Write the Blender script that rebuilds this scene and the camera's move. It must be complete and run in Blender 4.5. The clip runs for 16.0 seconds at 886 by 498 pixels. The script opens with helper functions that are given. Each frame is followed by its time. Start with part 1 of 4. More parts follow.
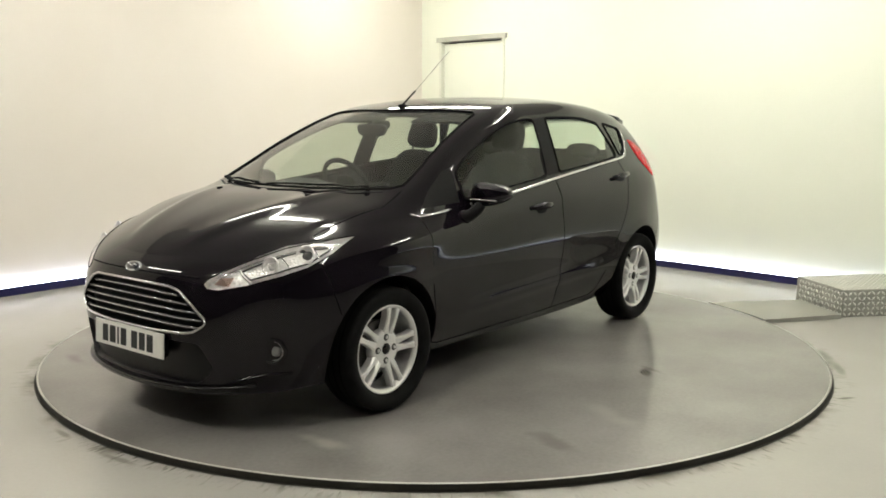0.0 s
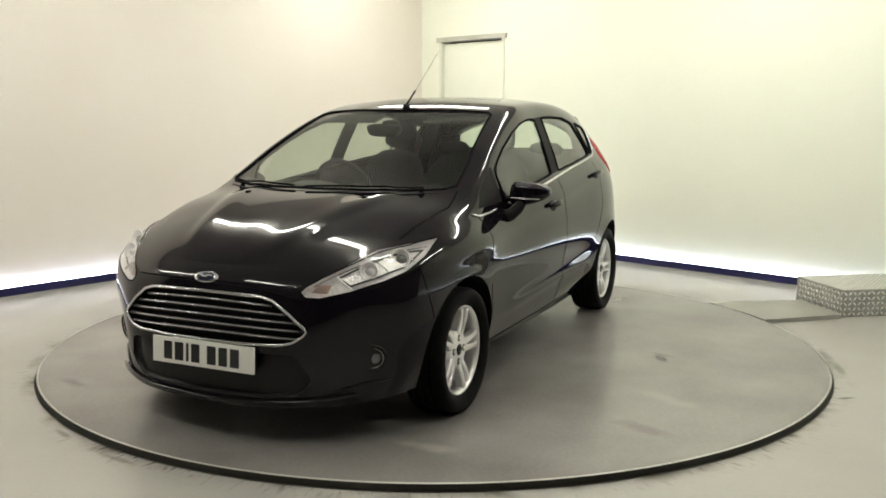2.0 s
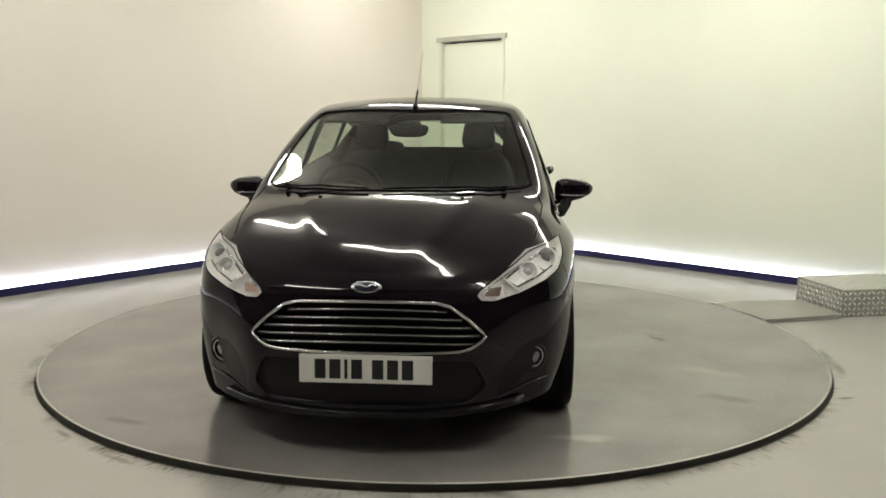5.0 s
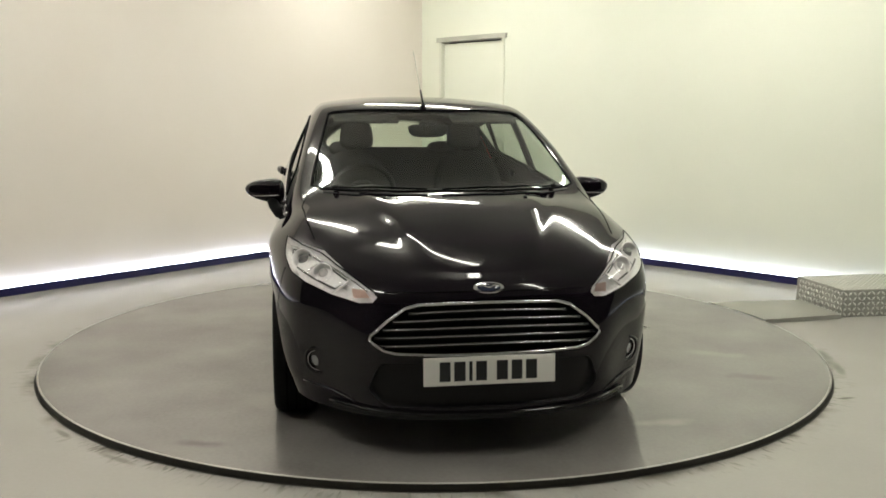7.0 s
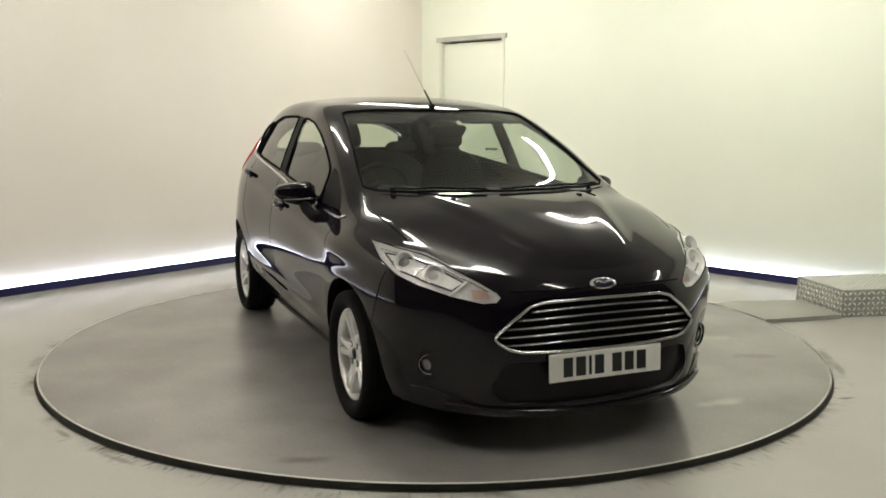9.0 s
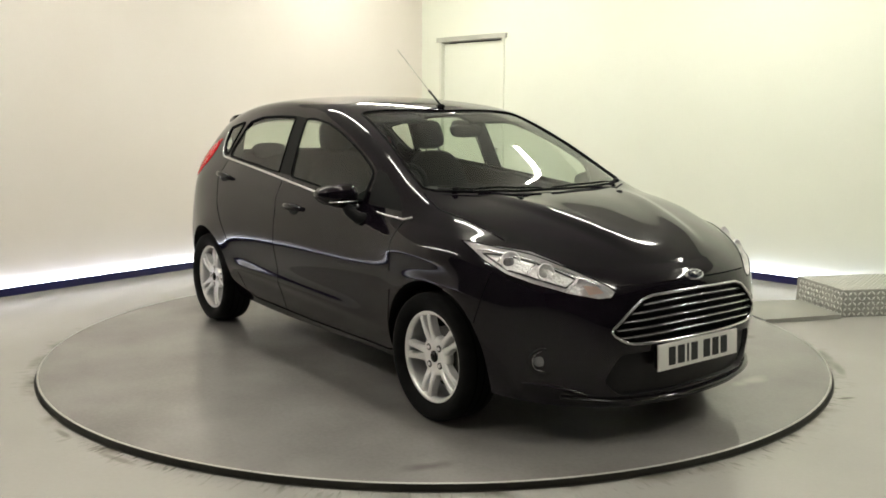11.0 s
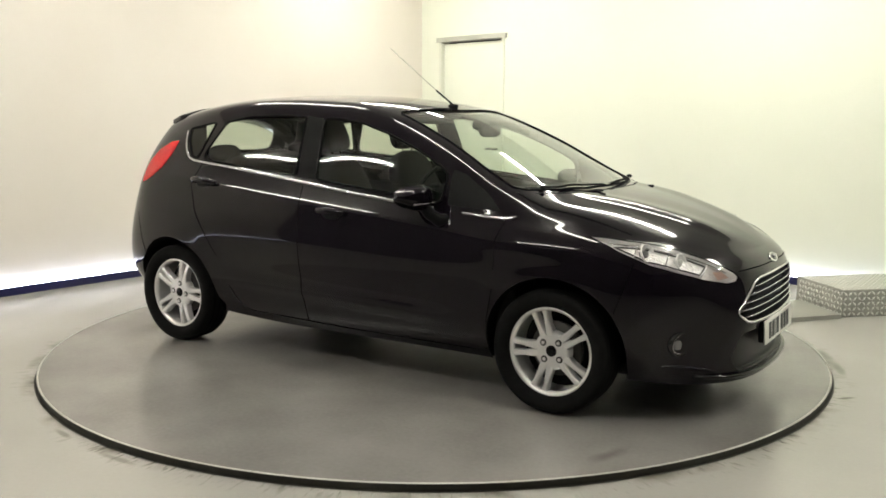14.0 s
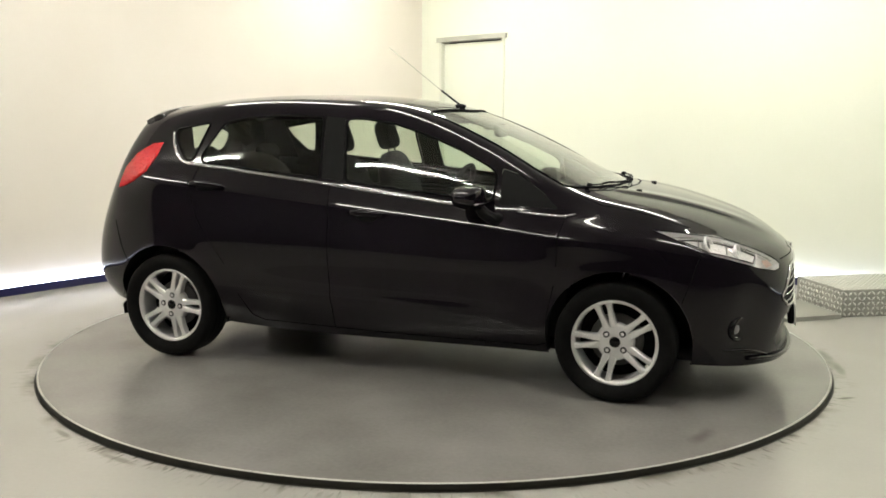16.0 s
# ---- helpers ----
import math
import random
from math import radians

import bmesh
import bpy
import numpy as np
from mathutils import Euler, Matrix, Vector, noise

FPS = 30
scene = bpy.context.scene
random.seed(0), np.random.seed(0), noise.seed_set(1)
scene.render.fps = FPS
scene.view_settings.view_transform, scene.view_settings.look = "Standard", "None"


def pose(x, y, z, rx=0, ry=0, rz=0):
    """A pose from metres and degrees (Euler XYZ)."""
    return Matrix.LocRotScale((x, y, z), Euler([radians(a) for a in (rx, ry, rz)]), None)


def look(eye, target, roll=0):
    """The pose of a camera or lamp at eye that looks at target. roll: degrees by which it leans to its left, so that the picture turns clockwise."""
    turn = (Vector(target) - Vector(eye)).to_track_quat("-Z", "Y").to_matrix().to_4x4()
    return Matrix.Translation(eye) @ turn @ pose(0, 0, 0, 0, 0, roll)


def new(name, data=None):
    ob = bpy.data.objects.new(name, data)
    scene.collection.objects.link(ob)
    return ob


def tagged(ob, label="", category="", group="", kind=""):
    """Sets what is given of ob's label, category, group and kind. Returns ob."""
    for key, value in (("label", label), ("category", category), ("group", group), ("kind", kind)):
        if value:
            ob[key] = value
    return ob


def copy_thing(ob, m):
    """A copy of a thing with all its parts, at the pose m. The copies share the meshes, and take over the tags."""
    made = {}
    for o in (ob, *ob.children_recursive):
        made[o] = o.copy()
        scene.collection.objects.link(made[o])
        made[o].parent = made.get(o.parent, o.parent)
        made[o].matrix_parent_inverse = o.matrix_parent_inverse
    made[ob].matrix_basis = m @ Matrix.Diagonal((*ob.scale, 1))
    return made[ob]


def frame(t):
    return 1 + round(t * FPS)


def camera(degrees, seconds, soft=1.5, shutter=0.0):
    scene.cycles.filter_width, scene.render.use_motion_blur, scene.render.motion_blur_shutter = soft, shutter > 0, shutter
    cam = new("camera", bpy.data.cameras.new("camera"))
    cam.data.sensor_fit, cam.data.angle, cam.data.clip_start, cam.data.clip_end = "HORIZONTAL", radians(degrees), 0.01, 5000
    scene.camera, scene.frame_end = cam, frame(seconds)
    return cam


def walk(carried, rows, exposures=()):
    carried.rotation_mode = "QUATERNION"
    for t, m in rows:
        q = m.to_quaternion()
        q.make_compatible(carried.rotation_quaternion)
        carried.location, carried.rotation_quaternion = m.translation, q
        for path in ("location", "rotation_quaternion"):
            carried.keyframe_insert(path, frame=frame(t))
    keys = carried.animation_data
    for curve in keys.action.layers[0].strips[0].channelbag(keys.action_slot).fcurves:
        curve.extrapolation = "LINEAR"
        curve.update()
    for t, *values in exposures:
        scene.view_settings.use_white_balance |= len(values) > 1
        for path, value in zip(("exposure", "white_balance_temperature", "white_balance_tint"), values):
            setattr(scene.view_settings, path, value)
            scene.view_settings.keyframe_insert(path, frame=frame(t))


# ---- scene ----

# camera: on a stand, still for the whole clip
cam = camera(52.33, 16.0, soft=1.7)
EYE, FORWARD = Vector((0, -5.404, 1.341)), Vector((0.00792, 0.98930, -0.14569))
still = look(EYE, EYE + FORWARD * 5, roll=0.2)
walk(cam, [(0, still), (16, still)], exposures=[(0, 0.16), (3.5, -0.08), (6.5, -0.16), (9, -0.08), (12.5, 0.12), (16, 0.24)])

# the turntable's turn, in degrees: car's heading at t
RATE, HEADING = 6.8045, -128.77
AXIS_X, AXIS_Y = 1.235, -0.1036   # front axle's middle seen from the table's axis, in the car's own directions
FLOOR = -0.03                     # the room's floor lies below the table's top
CORNER = Vector((-0.167, 5.244, 0))
DIR_L, DIR_R = Vector((-1, -1.195, 0)).normalized(), Vector((1, -1.011, 0)).normalized()
ROOM_H, WALL_LEN = 3.08, 9.5

# ---------------------------------------------------------------- world and lamps
world = bpy.data.worlds.new("world")
world.use_nodes = True
world.node_tree.nodes["Background"].inputs[0].default_value = (1.0, 0.97, 0.9, 1)
world.node_tree.nodes["Background"].inputs[1].default_value = 0.02
scene.world = world


# ---------------------------------------------------------------- materials
def mat(name, color, rough=0.5, metal=0.0, **kw):
    m = bpy.data.materials.new(name)
    m.use_nodes = True
    b = m.node_tree.nodes["Principled BSDF"]
    b.inputs["Base Color"].default_value = (*color, 1)
    b.inputs["Roughness"].default_value = rough
    b.inputs["Metallic"].default_value = metal
    for k, v in kw.items():
        b.inputs[k.replace("_", " ")].default_value = v
    return m


def mottled(m, dark, light, scale, detail=6, rough=None, bump=0.0, fine=90.0, dist=0.002, span=(0.42, 0.85)):
    """Colour, gloss and relief vary at two scales in metres."""
    nt = m.node_tree
    b = nt.nodes["Principled BSDF"]
    tc = nt.nodes.new("ShaderNodeTexCoord")
    n1, n2 = nt.nodes.new("ShaderNodeTexNoise"), nt.nodes.new("ShaderNodeTexNoise")
    n1.inputs["Scale"].default_value, n1.inputs["Detail"].default_value = scale, detail
    n2.inputs["Scale"].default_value, n2.inputs["Detail"].default_value = fine, 3
    mixf = nt.nodes.new("ShaderNodeMath")
    mixf.operation = "MULTIPLY_ADD"
    mixf.inputs[1].default_value = 0.25
    ramp = nt.nodes.new("ShaderNodeValToRGB")
    ramp.color_ramp.elements[0].position, ramp.color_ramp.elements[1].position = span
    ramp.color_ramp.elements[0].color, ramp.color_ramp.elements[1].color = (*dark, 1), (*light, 1)
    for n in (n1, n2):
        nt.links.new(tc.outputs["Object"], n.inputs["Vector"])
    nt.links.new(n2.outputs["Fac"], mixf.inputs[0])
    nt.links.new(n1.outputs["Fac"], mixf.inputs[2])
    nt.links.new(mixf.outputs[0], ramp.inputs[0])
    nt.links.new(ramp.outputs[0], b.inputs["Base Color"])
    if rough:
        mr = nt.nodes.new("ShaderNodeMapRange")
        mr.inputs["From Min"].default_value, mr.inputs["From Max"].default_value = 0.0, 1.0
        mr.inputs["To Min"].default_value, mr.inputs["To Max"].default_value = rough
        nt.links.new(n1.outputs["Fac"], mr.inputs["Value"])
        nt.links.new(mr.outputs[0], b.inputs["Roughness"])
    if bump:
        bp = nt.nodes.new("ShaderNodeBump")
        bp.inputs["Strength"].default_value, bp.inputs["Distance"].default_value = bump, dist
        nt.links.new(n2.outputs["Fac"], bp.inputs["Height"])
        nt.links.new(bp.outputs[0], b.inputs["Normal"])
    return m


def faceted(m, scale):
    """Small reflector facets pressed into the surface."""
    nt = m.node_tree
    tc, vo, bp = (nt.nodes.new("ShaderNode" + k) for k in ("TexCoord", "TexVoronoi", "Bump"))
    vo.inputs["Scale"].default_value = scale
    bp.inputs["Strength"].default_value, bp.inputs["Distance"].default_value = 0.6, 0.006
    nt.links.new(tc.outputs["Object"], vo.inputs["Vector"])
    nt.links.new(vo.outputs["Distance"], bp.inputs["Height"])
    nt.links.new(bp.outputs[0], nt.nodes["Principled BSDF"].inputs["Normal"])
    return m


def glow(name, color, strength):
    m = bpy.data.materials.new(name)
    m.use_nodes = True
    nt = m.node_tree
    e = nt.nodes.new("ShaderNodeEmission")
    e.inputs[0].default_value, e.inputs[1].default_value = (*color, 1), strength
    nt.links.new(e.outputs[0], nt.nodes["Material Output"].inputs[0])
    return m


def pane(name, tint, gloss=1.0, rough=0.0):
    """Thin glass: a tinted see-through sheet with a clear reflection."""
    m = bpy.data.materials.new(name)
    m.use_nodes = True
    nt = m.node_tree
    nt.nodes.remove(nt.nodes["Principled BSDF"])
    t, g, f, x = (nt.nodes.new("ShaderNode" + k) for k in ("BsdfTransparent", "BsdfGlossy", "LayerWeight", "MixShader"))
    power, scale = nt.nodes.new("ShaderNodeMath"), nt.nodes.new("ShaderNodeMath")
    power.operation, scale.operation = "POWER", "MULTIPLY_ADD"
    power.inputs[1].default_value, scale.inputs[1].default_value, scale.inputs[2].default_value = 4.5, 0.95, 0.032
    t.inputs[0].default_value = (*tint, 1)
    g.inputs["Color"].default_value, g.inputs["Roughness"].default_value = (gloss, gloss, gloss, 1), rough
    f.inputs[0].default_value = 0.5
    nt.links.new(f.outputs["Facing"], power.inputs[0])
    nt.links.new(power.outputs[0], scale.inputs[0])
    nt.links.new(scale.outputs[0], x.inputs[0])
    nt.links.new(t.outputs[0], x.inputs[1])
    nt.links.new(g.outputs[0], x.inputs[2])
    nt.links.new(x.outputs[0], nt.nodes["Material Output"].inputs[0])
    return m


M = {
    "wall_l": mottled(mat("cream_plaster", (0.80, 0.75, 0.69), 0.75), (0.77, 0.715, 0.65), (0.81, 0.76, 0.70), 0.8, bump=0.05),
    "wall_r": mottled(mat("pale_green_plaster", (0.79, 0.81, 0.70), 0.75), (0.76, 0.78, 0.67), (0.80, 0.82, 0.71), 0.8, bump=0.05),
    "ceiling": mottled(mat("ceiling_grey", (0.58, 0.57, 0.53), 0.8), (0.54, 0.53, 0.49), (0.61, 0.60, 0.56), 1.0),
    "back_wall": mottled(mat("dark_plaster", (0.06, 0.06, 0.06), 0.8), (0.05, 0.05, 0.05), (0.07, 0.07, 0.068), 1.0),
    "floor": mottled(mat("painted_concrete", (0.4, 0.39, 0.36), 0.4), (0.332, 0.316, 0.293), (0.432, 0.414, 0.386), 0.9, detail=5, rough=(0.17, 0.265), bump=0.02, fine=60, span=(0.1, 1.15)),
    "table": mottled(mat("worn_grey_deck", (0.2, 0.19, 0.17), 0.3, 0.0, IOR=1.7), (0.157, 0.147, 0.137), (0.276, 0.262, 0.247), 1.5, detail=6, rough=(0.16, 0.268), bump=0.015, fine=50, span=(0.33, 0.92)),
    "table_rim": mat("rim_rubber", (0.02, 0.018, 0.012), 0.6),
    "navy": mottled(mat("navy_skirting", (0.009, 0.009, 0.07), 0.4), (0.007, 0.007, 0.055), (0.011, 0.011, 0.085), 6.0),
    "led": glow("led_strip", (0.80, 0.85, 1.0), 24.0),
    "tube": glow("tube_light", (0.99, 0.97, 0.865), 71.0),
    "white_metal": mat("white_metal", (0.75, 0.75, 0.73), 0.4),
    "paint": mat("black_paint", (0.0052, 0.0036, 0.0060), 0.05, 0.0, IOR=1.37),
    "plastic": mat("black_plastic", (0.004, 0.004, 0.0042), 0.55, 0.0, Specular_IOR_Level=0.1),
    "trim": mottled(mat("dark_cloth", (0.02, 0.02, 0.021), 0.9), (0.009, 0.009, 0.0095), (0.019, 0.019, 0.0195), 40, bump=0.06),
    "rubber": mottled(mat("tyre_rubber", (0.006, 0.006, 0.006), 0.75, 0.0, Specular_IOR_Level=0.12), (0.003, 0.003, 0.003), (0.006, 0.0058, 0.0056), 20, bump=0.1),
    "alloy": mat("silver_alloy", (0.92, 0.91, 0.90), 0.26, 0.55),
    "dark_metal": mat("dark_metal", (0.05, 0.05, 0.05), 0.45, 0.8),
    "chrome": mat("chrome", (0.75, 0.75, 0.76), 0.08, 1.0),
    "glass": pane("tinted_glass", (0.74, 0.80, 0.73)),
    "screen": pane("windscreen_glass", (0.80, 0.86, 0.79)),
    "lens": pane("clear_lens", (0.97, 0.97, 0.97)),
    "red": faceted(mat("red_lens", (0.52, 0.004, 0.008), 0.2, 0.0, Specular_IOR_Level=0.3), 45.0),
    "amber": mat("amber_lens", (0.80, 0.60, 0.52), 0.2),
    "plate": mat("number_plate_white", (0.80, 0.79, 0.74), 0.35),
    "ink": mat("plate_black", (0.01, 0.01, 0.01), 0.5),
    "tread": mat("tread_plate", (0.78, 0.78, 0.73), 0.28, 0.55),
    "tread_base": mottled(mat("dull_aluminium", (0.36, 0.36, 0.33), 0.42, 0.6), (0.30, 0.30, 0.27), (0.42, 0.42, 0.38), 8.0, rough=(0.35, 0.5)),
    "door": mottled(mat("door_paint", (0.78, 0.80, 0.69), 0.6), (0.755, 0.775, 0.665), (0.79, 0.81, 0.70), 1.0),
}


def spots(m, rows):
    """Marks on a surface: x, y, half sizes, turn in degrees, colour, strength; with soft broken edges."""
    nt = m.node_tree
    b = nt.nodes["Principled BSDF"]
    tc, no = nt.nodes.new("ShaderNodeTexCoord"), nt.nodes.new("ShaderNodeTexNoise")
    no.inputs["Scale"].default_value, no.inputs["Detail"].default_value = 8.0, 1.5
    nt.links.new(tc.outputs["Object"], no.inputs["Vector"])
    for x, y, ax, ay, turn, tint, k in rows:
        mp, ln, add, mr, mx = (nt.nodes.new("ShaderNode" + n) for n in ("Mapping", "VectorMath", "Math", "MapRange", "MixRGB"))
        mp.vector_type = "TEXTURE"
        mp.inputs["Location"].default_value, mp.inputs["Rotation"].default_value, mp.inputs["Scale"].default_value = (x, y, 0), (0, 0, radians(turn)), (ax, ay, 1)
        ln.operation, add.operation = "LENGTH", "MULTIPLY_ADD"
        add.inputs[1].default_value = 1.6
        mr.interpolation_type = "SMOOTHSTEP"
        mr.inputs["From Min"].default_value, mr.inputs["From Max"].default_value = 1.0, 2.3
        mr.inputs["To Min"].default_value, mr.inputs["To Max"].default_value = k, 0.0
        mx.inputs[2].default_value = (*tint, 1)
        old = b.inputs["Base Color"].links[0].from_socket
        nt.links.new(tc.outputs["Object"], mp.inputs["Vector"])
        nt.links.new(mp.outputs[0], ln.inputs[0])
        nt.links.new(no.outputs["Fac"], add.inputs[0])
        nt.links.new(ln.outputs["Value"], add.inputs[2])
        nt.links.new(add.outputs[0], mr.inputs["Value"])
        nt.links.new(mr.outputs[0], mx.inputs[0])
        nt.links.new(old, mx.inputs[1])
        nt.links.new(mx.outputs[0], b.inputs["Base Color"])


def rim_grime_shade(m, inner, outer, tint):
    """Dirt swept against the table's rim plus painted contact shade, broken up by noise."""
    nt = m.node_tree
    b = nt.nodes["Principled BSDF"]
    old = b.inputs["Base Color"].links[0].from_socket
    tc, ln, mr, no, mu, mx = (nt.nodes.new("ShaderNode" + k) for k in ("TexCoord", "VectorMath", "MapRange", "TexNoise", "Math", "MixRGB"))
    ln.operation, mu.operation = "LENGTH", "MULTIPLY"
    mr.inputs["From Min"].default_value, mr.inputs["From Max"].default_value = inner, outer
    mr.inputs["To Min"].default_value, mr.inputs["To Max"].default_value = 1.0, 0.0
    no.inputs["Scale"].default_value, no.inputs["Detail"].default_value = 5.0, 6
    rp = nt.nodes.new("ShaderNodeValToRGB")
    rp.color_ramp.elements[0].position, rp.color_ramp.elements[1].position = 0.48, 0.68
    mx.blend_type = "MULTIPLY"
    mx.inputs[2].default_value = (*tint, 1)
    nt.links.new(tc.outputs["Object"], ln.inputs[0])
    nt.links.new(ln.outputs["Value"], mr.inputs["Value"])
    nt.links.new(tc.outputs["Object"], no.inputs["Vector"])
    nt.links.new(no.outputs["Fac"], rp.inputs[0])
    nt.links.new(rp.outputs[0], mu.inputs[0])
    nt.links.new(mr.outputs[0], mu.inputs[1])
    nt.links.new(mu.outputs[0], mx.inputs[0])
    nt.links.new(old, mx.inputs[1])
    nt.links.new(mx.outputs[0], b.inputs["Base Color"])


def rim_scratches(m, inner, outer, tint):
    """Fine scratches that fan out from the rim, thick in some stretches and absent in others."""
    nt = m.node_tree
    b = nt.nodes["Principled BSDF"]
    old = b.inputs["Base Color"].links[0].from_socket
    tc, sp, at, ln, co, n1, n2 = (nt.nodes.new("ShaderNode" + k) for k in ("TexCoord", "SeparateXYZ", "Math", "VectorMath", "CombineXYZ", "TexNoise", "TexNoise"))
    at.operation, ln.operation = "ARCTAN2", "LENGTH"
    nt.links.new(tc.outputs["Object"], sp.inputs[0])
    nt.links.new(sp.outputs["Y"], at.inputs[0])
    nt.links.new(sp.outputs["X"], at.inputs[1])
    nt.links.new(tc.outputs["Object"], ln.inputs[0])
    nt.links.new(at.outputs[0], co.inputs["X"])
    nt.links.new(ln.outputs["Value"], co.inputs["Y"])
    # skewed streaks: angle runs fast, radius slowly
    mp = nt.nodes.new("ShaderNodeMapping")
    mp.inputs["Scale"].default_value, mp.inputs["Rotation"].default_value = (105, 10, 1), (0, 0, radians(4))
    nt.links.new(co.outputs[0], mp.inputs["Vector"])
    nt.links.new(mp.outputs[0], n1.inputs["Vector"])
    n1.inputs["Scale"].default_value, n1.inputs["Detail"].default_value = 1.0, 2.0
    nt.links.new(co.outputs[0], n2.inputs["Vector"])
    n2.inputs["Scale"].default_value, n2.inputs["Detail"].default_value = 2.6, 1.0
    r1, r2, mr, m1, m2, mx = (nt.nodes.new("ShaderNode" + k) for k in ("MapRange", "MapRange", "MapRange", "Math", "Math", "MixRGB"))
    for node, lo, hi, src in ((r1, 0.55, 0.68, n1.outputs["Fac"]), (r2, 0.38, 0.6, n2.outputs["Fac"]), (mr, outer, inner, ln.outputs["Value"])):
        node.inputs["From Min"].default_value, node.inputs["From Max"].default_value = lo, hi
        nt.links.new(src, node.inputs["Value"])
    for node, p, q in ((m1, r1, r2), (m2, m1, mr)):
        node.operation = "MULTIPLY"
        nt.links.new(p.outputs[0], node.inputs[0])
        nt.links.new(q.outputs[0], node.inputs[1])
    mx.inputs[2].default_value = (*tint, 1)
    nt.links.new(m2.outputs[0], mx.inputs[0])
    nt.links.new(old, mx.inputs[1])
    nt.links.new(mx.outputs[0], b.inputs["Base Color"])


# dirt and soft contact shade round the rim, darkened into the floor's colour
rim_grime_shade(M["floor"], 2.25, 2.33, (0.34, 0.32, 0.28))
rim_scratches(M["floor"], 2.25, 2.38, (0.10, 0.095, 0.08))
# rubber marks beside the rim
SCUFF = (0.10, 0.095, 0.08)
spots(M["floor"], [(2.265, -0.30, 0.028, 0.12, -8, SCUFF, 0.7), (2.225, -0.60, 0.022, 0.10, -16, SCUFF, 0.5), (2.03, -1.12, 0.05, 0.014, 12, SCUFF, 0.8),
                   (-1.27, -1.93, 0.10, 0.016, -33, SCUFF, 0.5), (-1.62, -1.63, 0.07, 0.014, -46, SCUFF, 0.5)])


# ---------------------------------------------------------------- mesh helpers
def finish(name, bm, material, parent=None, smooth=True, label="", loc=None):
    me = bpy.data.meshes.new(name)
    bm.to_mesh(me)
    bm.free()
    me.materials.append(material)
    for p in me.polygons:
        p.use_smooth = smooth
    ob = new(name, me)
    if parent is not None:
        ob.parent = parent
    if loc is not None:
        ob.location = loc
    if label:
        ob["label"] = label
    return ob


def part(name, bm, material, parent, label="", smooth=True):
    return finish(name, bm, material, parent, smooth, label)


def add_box(bm, size, at=(0, 0, 0), rot=None, bevel=0.0, seg=2):
    r = bmesh.ops.create_cube(bm, size=1.0)
    vs = r["verts"]
    bmesh.ops.scale(bm, vec=size, verts=vs)
    if bevel:
        es = list({e for v in vs for e in v.link_edges})
        vs = list({v for f in bmesh.ops.bevel(bm, geom=es, offset=bevel, segments=seg, affect="EDGES", profile=0.5)["faces"] for v in f.verts} | {v for v in vs if v.is_valid})
    if rot is not None:
        bmesh.ops.rotate(bm, matrix=rot, verts=vs)
    bmesh.ops.translate(bm, vec=at, verts=vs)
    return vs


def box_bm(size, at=(0, 0, 0), rot=None, bevel=0.0, seg=2):
    bm = bmesh.new()
    add_box(bm, size, at, rot, bevel, seg)
    return bm


def lathe_bm(profile, n=48, axis="y"):
    """Turns (radius, height) pairs about an axis; closed profile rings are not capped."""
    bm = bmesh.new()
    rings = []
    for r, h in profile:
        ring = []
        for i in range(n):
            a = 2 * math.pi * i / n
            c, s = r * math.cos(a), r * math.sin(a)
            ring.append(bm.verts.new((c, h, s) if axis == "y" else (c, s, h)))
        rings.append(ring)
    for a, b in zip(rings, rings[1:]):
        for i in range(n):
            bm.faces.new((a[i], a[(i + 1) % n], b[(i + 1) % n], b[i]))
    bmesh.ops.recalc_face_normals(bm, faces=bm.faces)
    return bm


def tube_bm(points, radius, n=8, flat=1.0, closed=False):
    """A round bar along points."""
    pts = [Vector(p) for p in points]
    bm = bmesh.new()
    rings = []
    m = len(pts)
    for i, p in enumerate(pts):
        a = pts[(i - 1) % m] if closed or i else p
        b = pts[(i + 1) % m] if closed or i < m - 1 else p
        d = (b - a).normalized()
        up = Vector((0, 0, 1)) if abs(d.z) < 0.95 else Vector((1, 0, 0))
        s = d.cross(up).normalized()
        u = s.cross(d)
        r = radius(i / (m - 1)) if callable(radius) else radius
        rings.append([bm.verts.new(p + s * r * math.cos(t) + u * r * flat * math.sin(t)) for t in (2 * math.pi * k / n for k in range(n))])
    for i in range(m if closed else m - 1):
        a, b = rings[i], rings[(i + 1) % m]
        for k in range(n):
            bm.faces.new((a[k], a[(k + 1) % n], b[(k + 1) % n], b[k]))
    if not closed:
        bm.faces.new(rings[0][::-1])
        bm.faces.new(rings[-1])
    return bm


# ---------------------------------------------------------------- the room
def slab(name, pts, z0, z1, material, label, category):
    """A flat piece of the room over a plan outline."""
    bm = bmesh.new()
    lo = [bm.verts.new((p[0], p[1], z0)) for p in pts]
    hi = [bm.verts.new((p[0], p[1], z1)) for p in pts]
    bm.faces.new(lo[::-1])
    bm.faces.new(hi)
    for i in range(len(pts)):
        j = (i + 1) % len(pts)
        bm.faces.new((lo[i], lo[j], hi[j], hi[i]))
    bmesh.ops.recalc_face_normals(bm, faces=bm.faces)
    return tagged(finish(name, bm, material, smooth=False), label, category, kind="structure")


END_L, END_R = CORNER + DIR_L * WALL_LEN, CORNER + DIR_R * WALL_LEN
FAR = END_L + DIR_R * WALL_LEN
OUT_L, OUT_R = Vector((DIR_L.y, -DIR_L.x, 0)), Vector((-DIR_R.y, DIR_R.x, 0))
T = 0.15


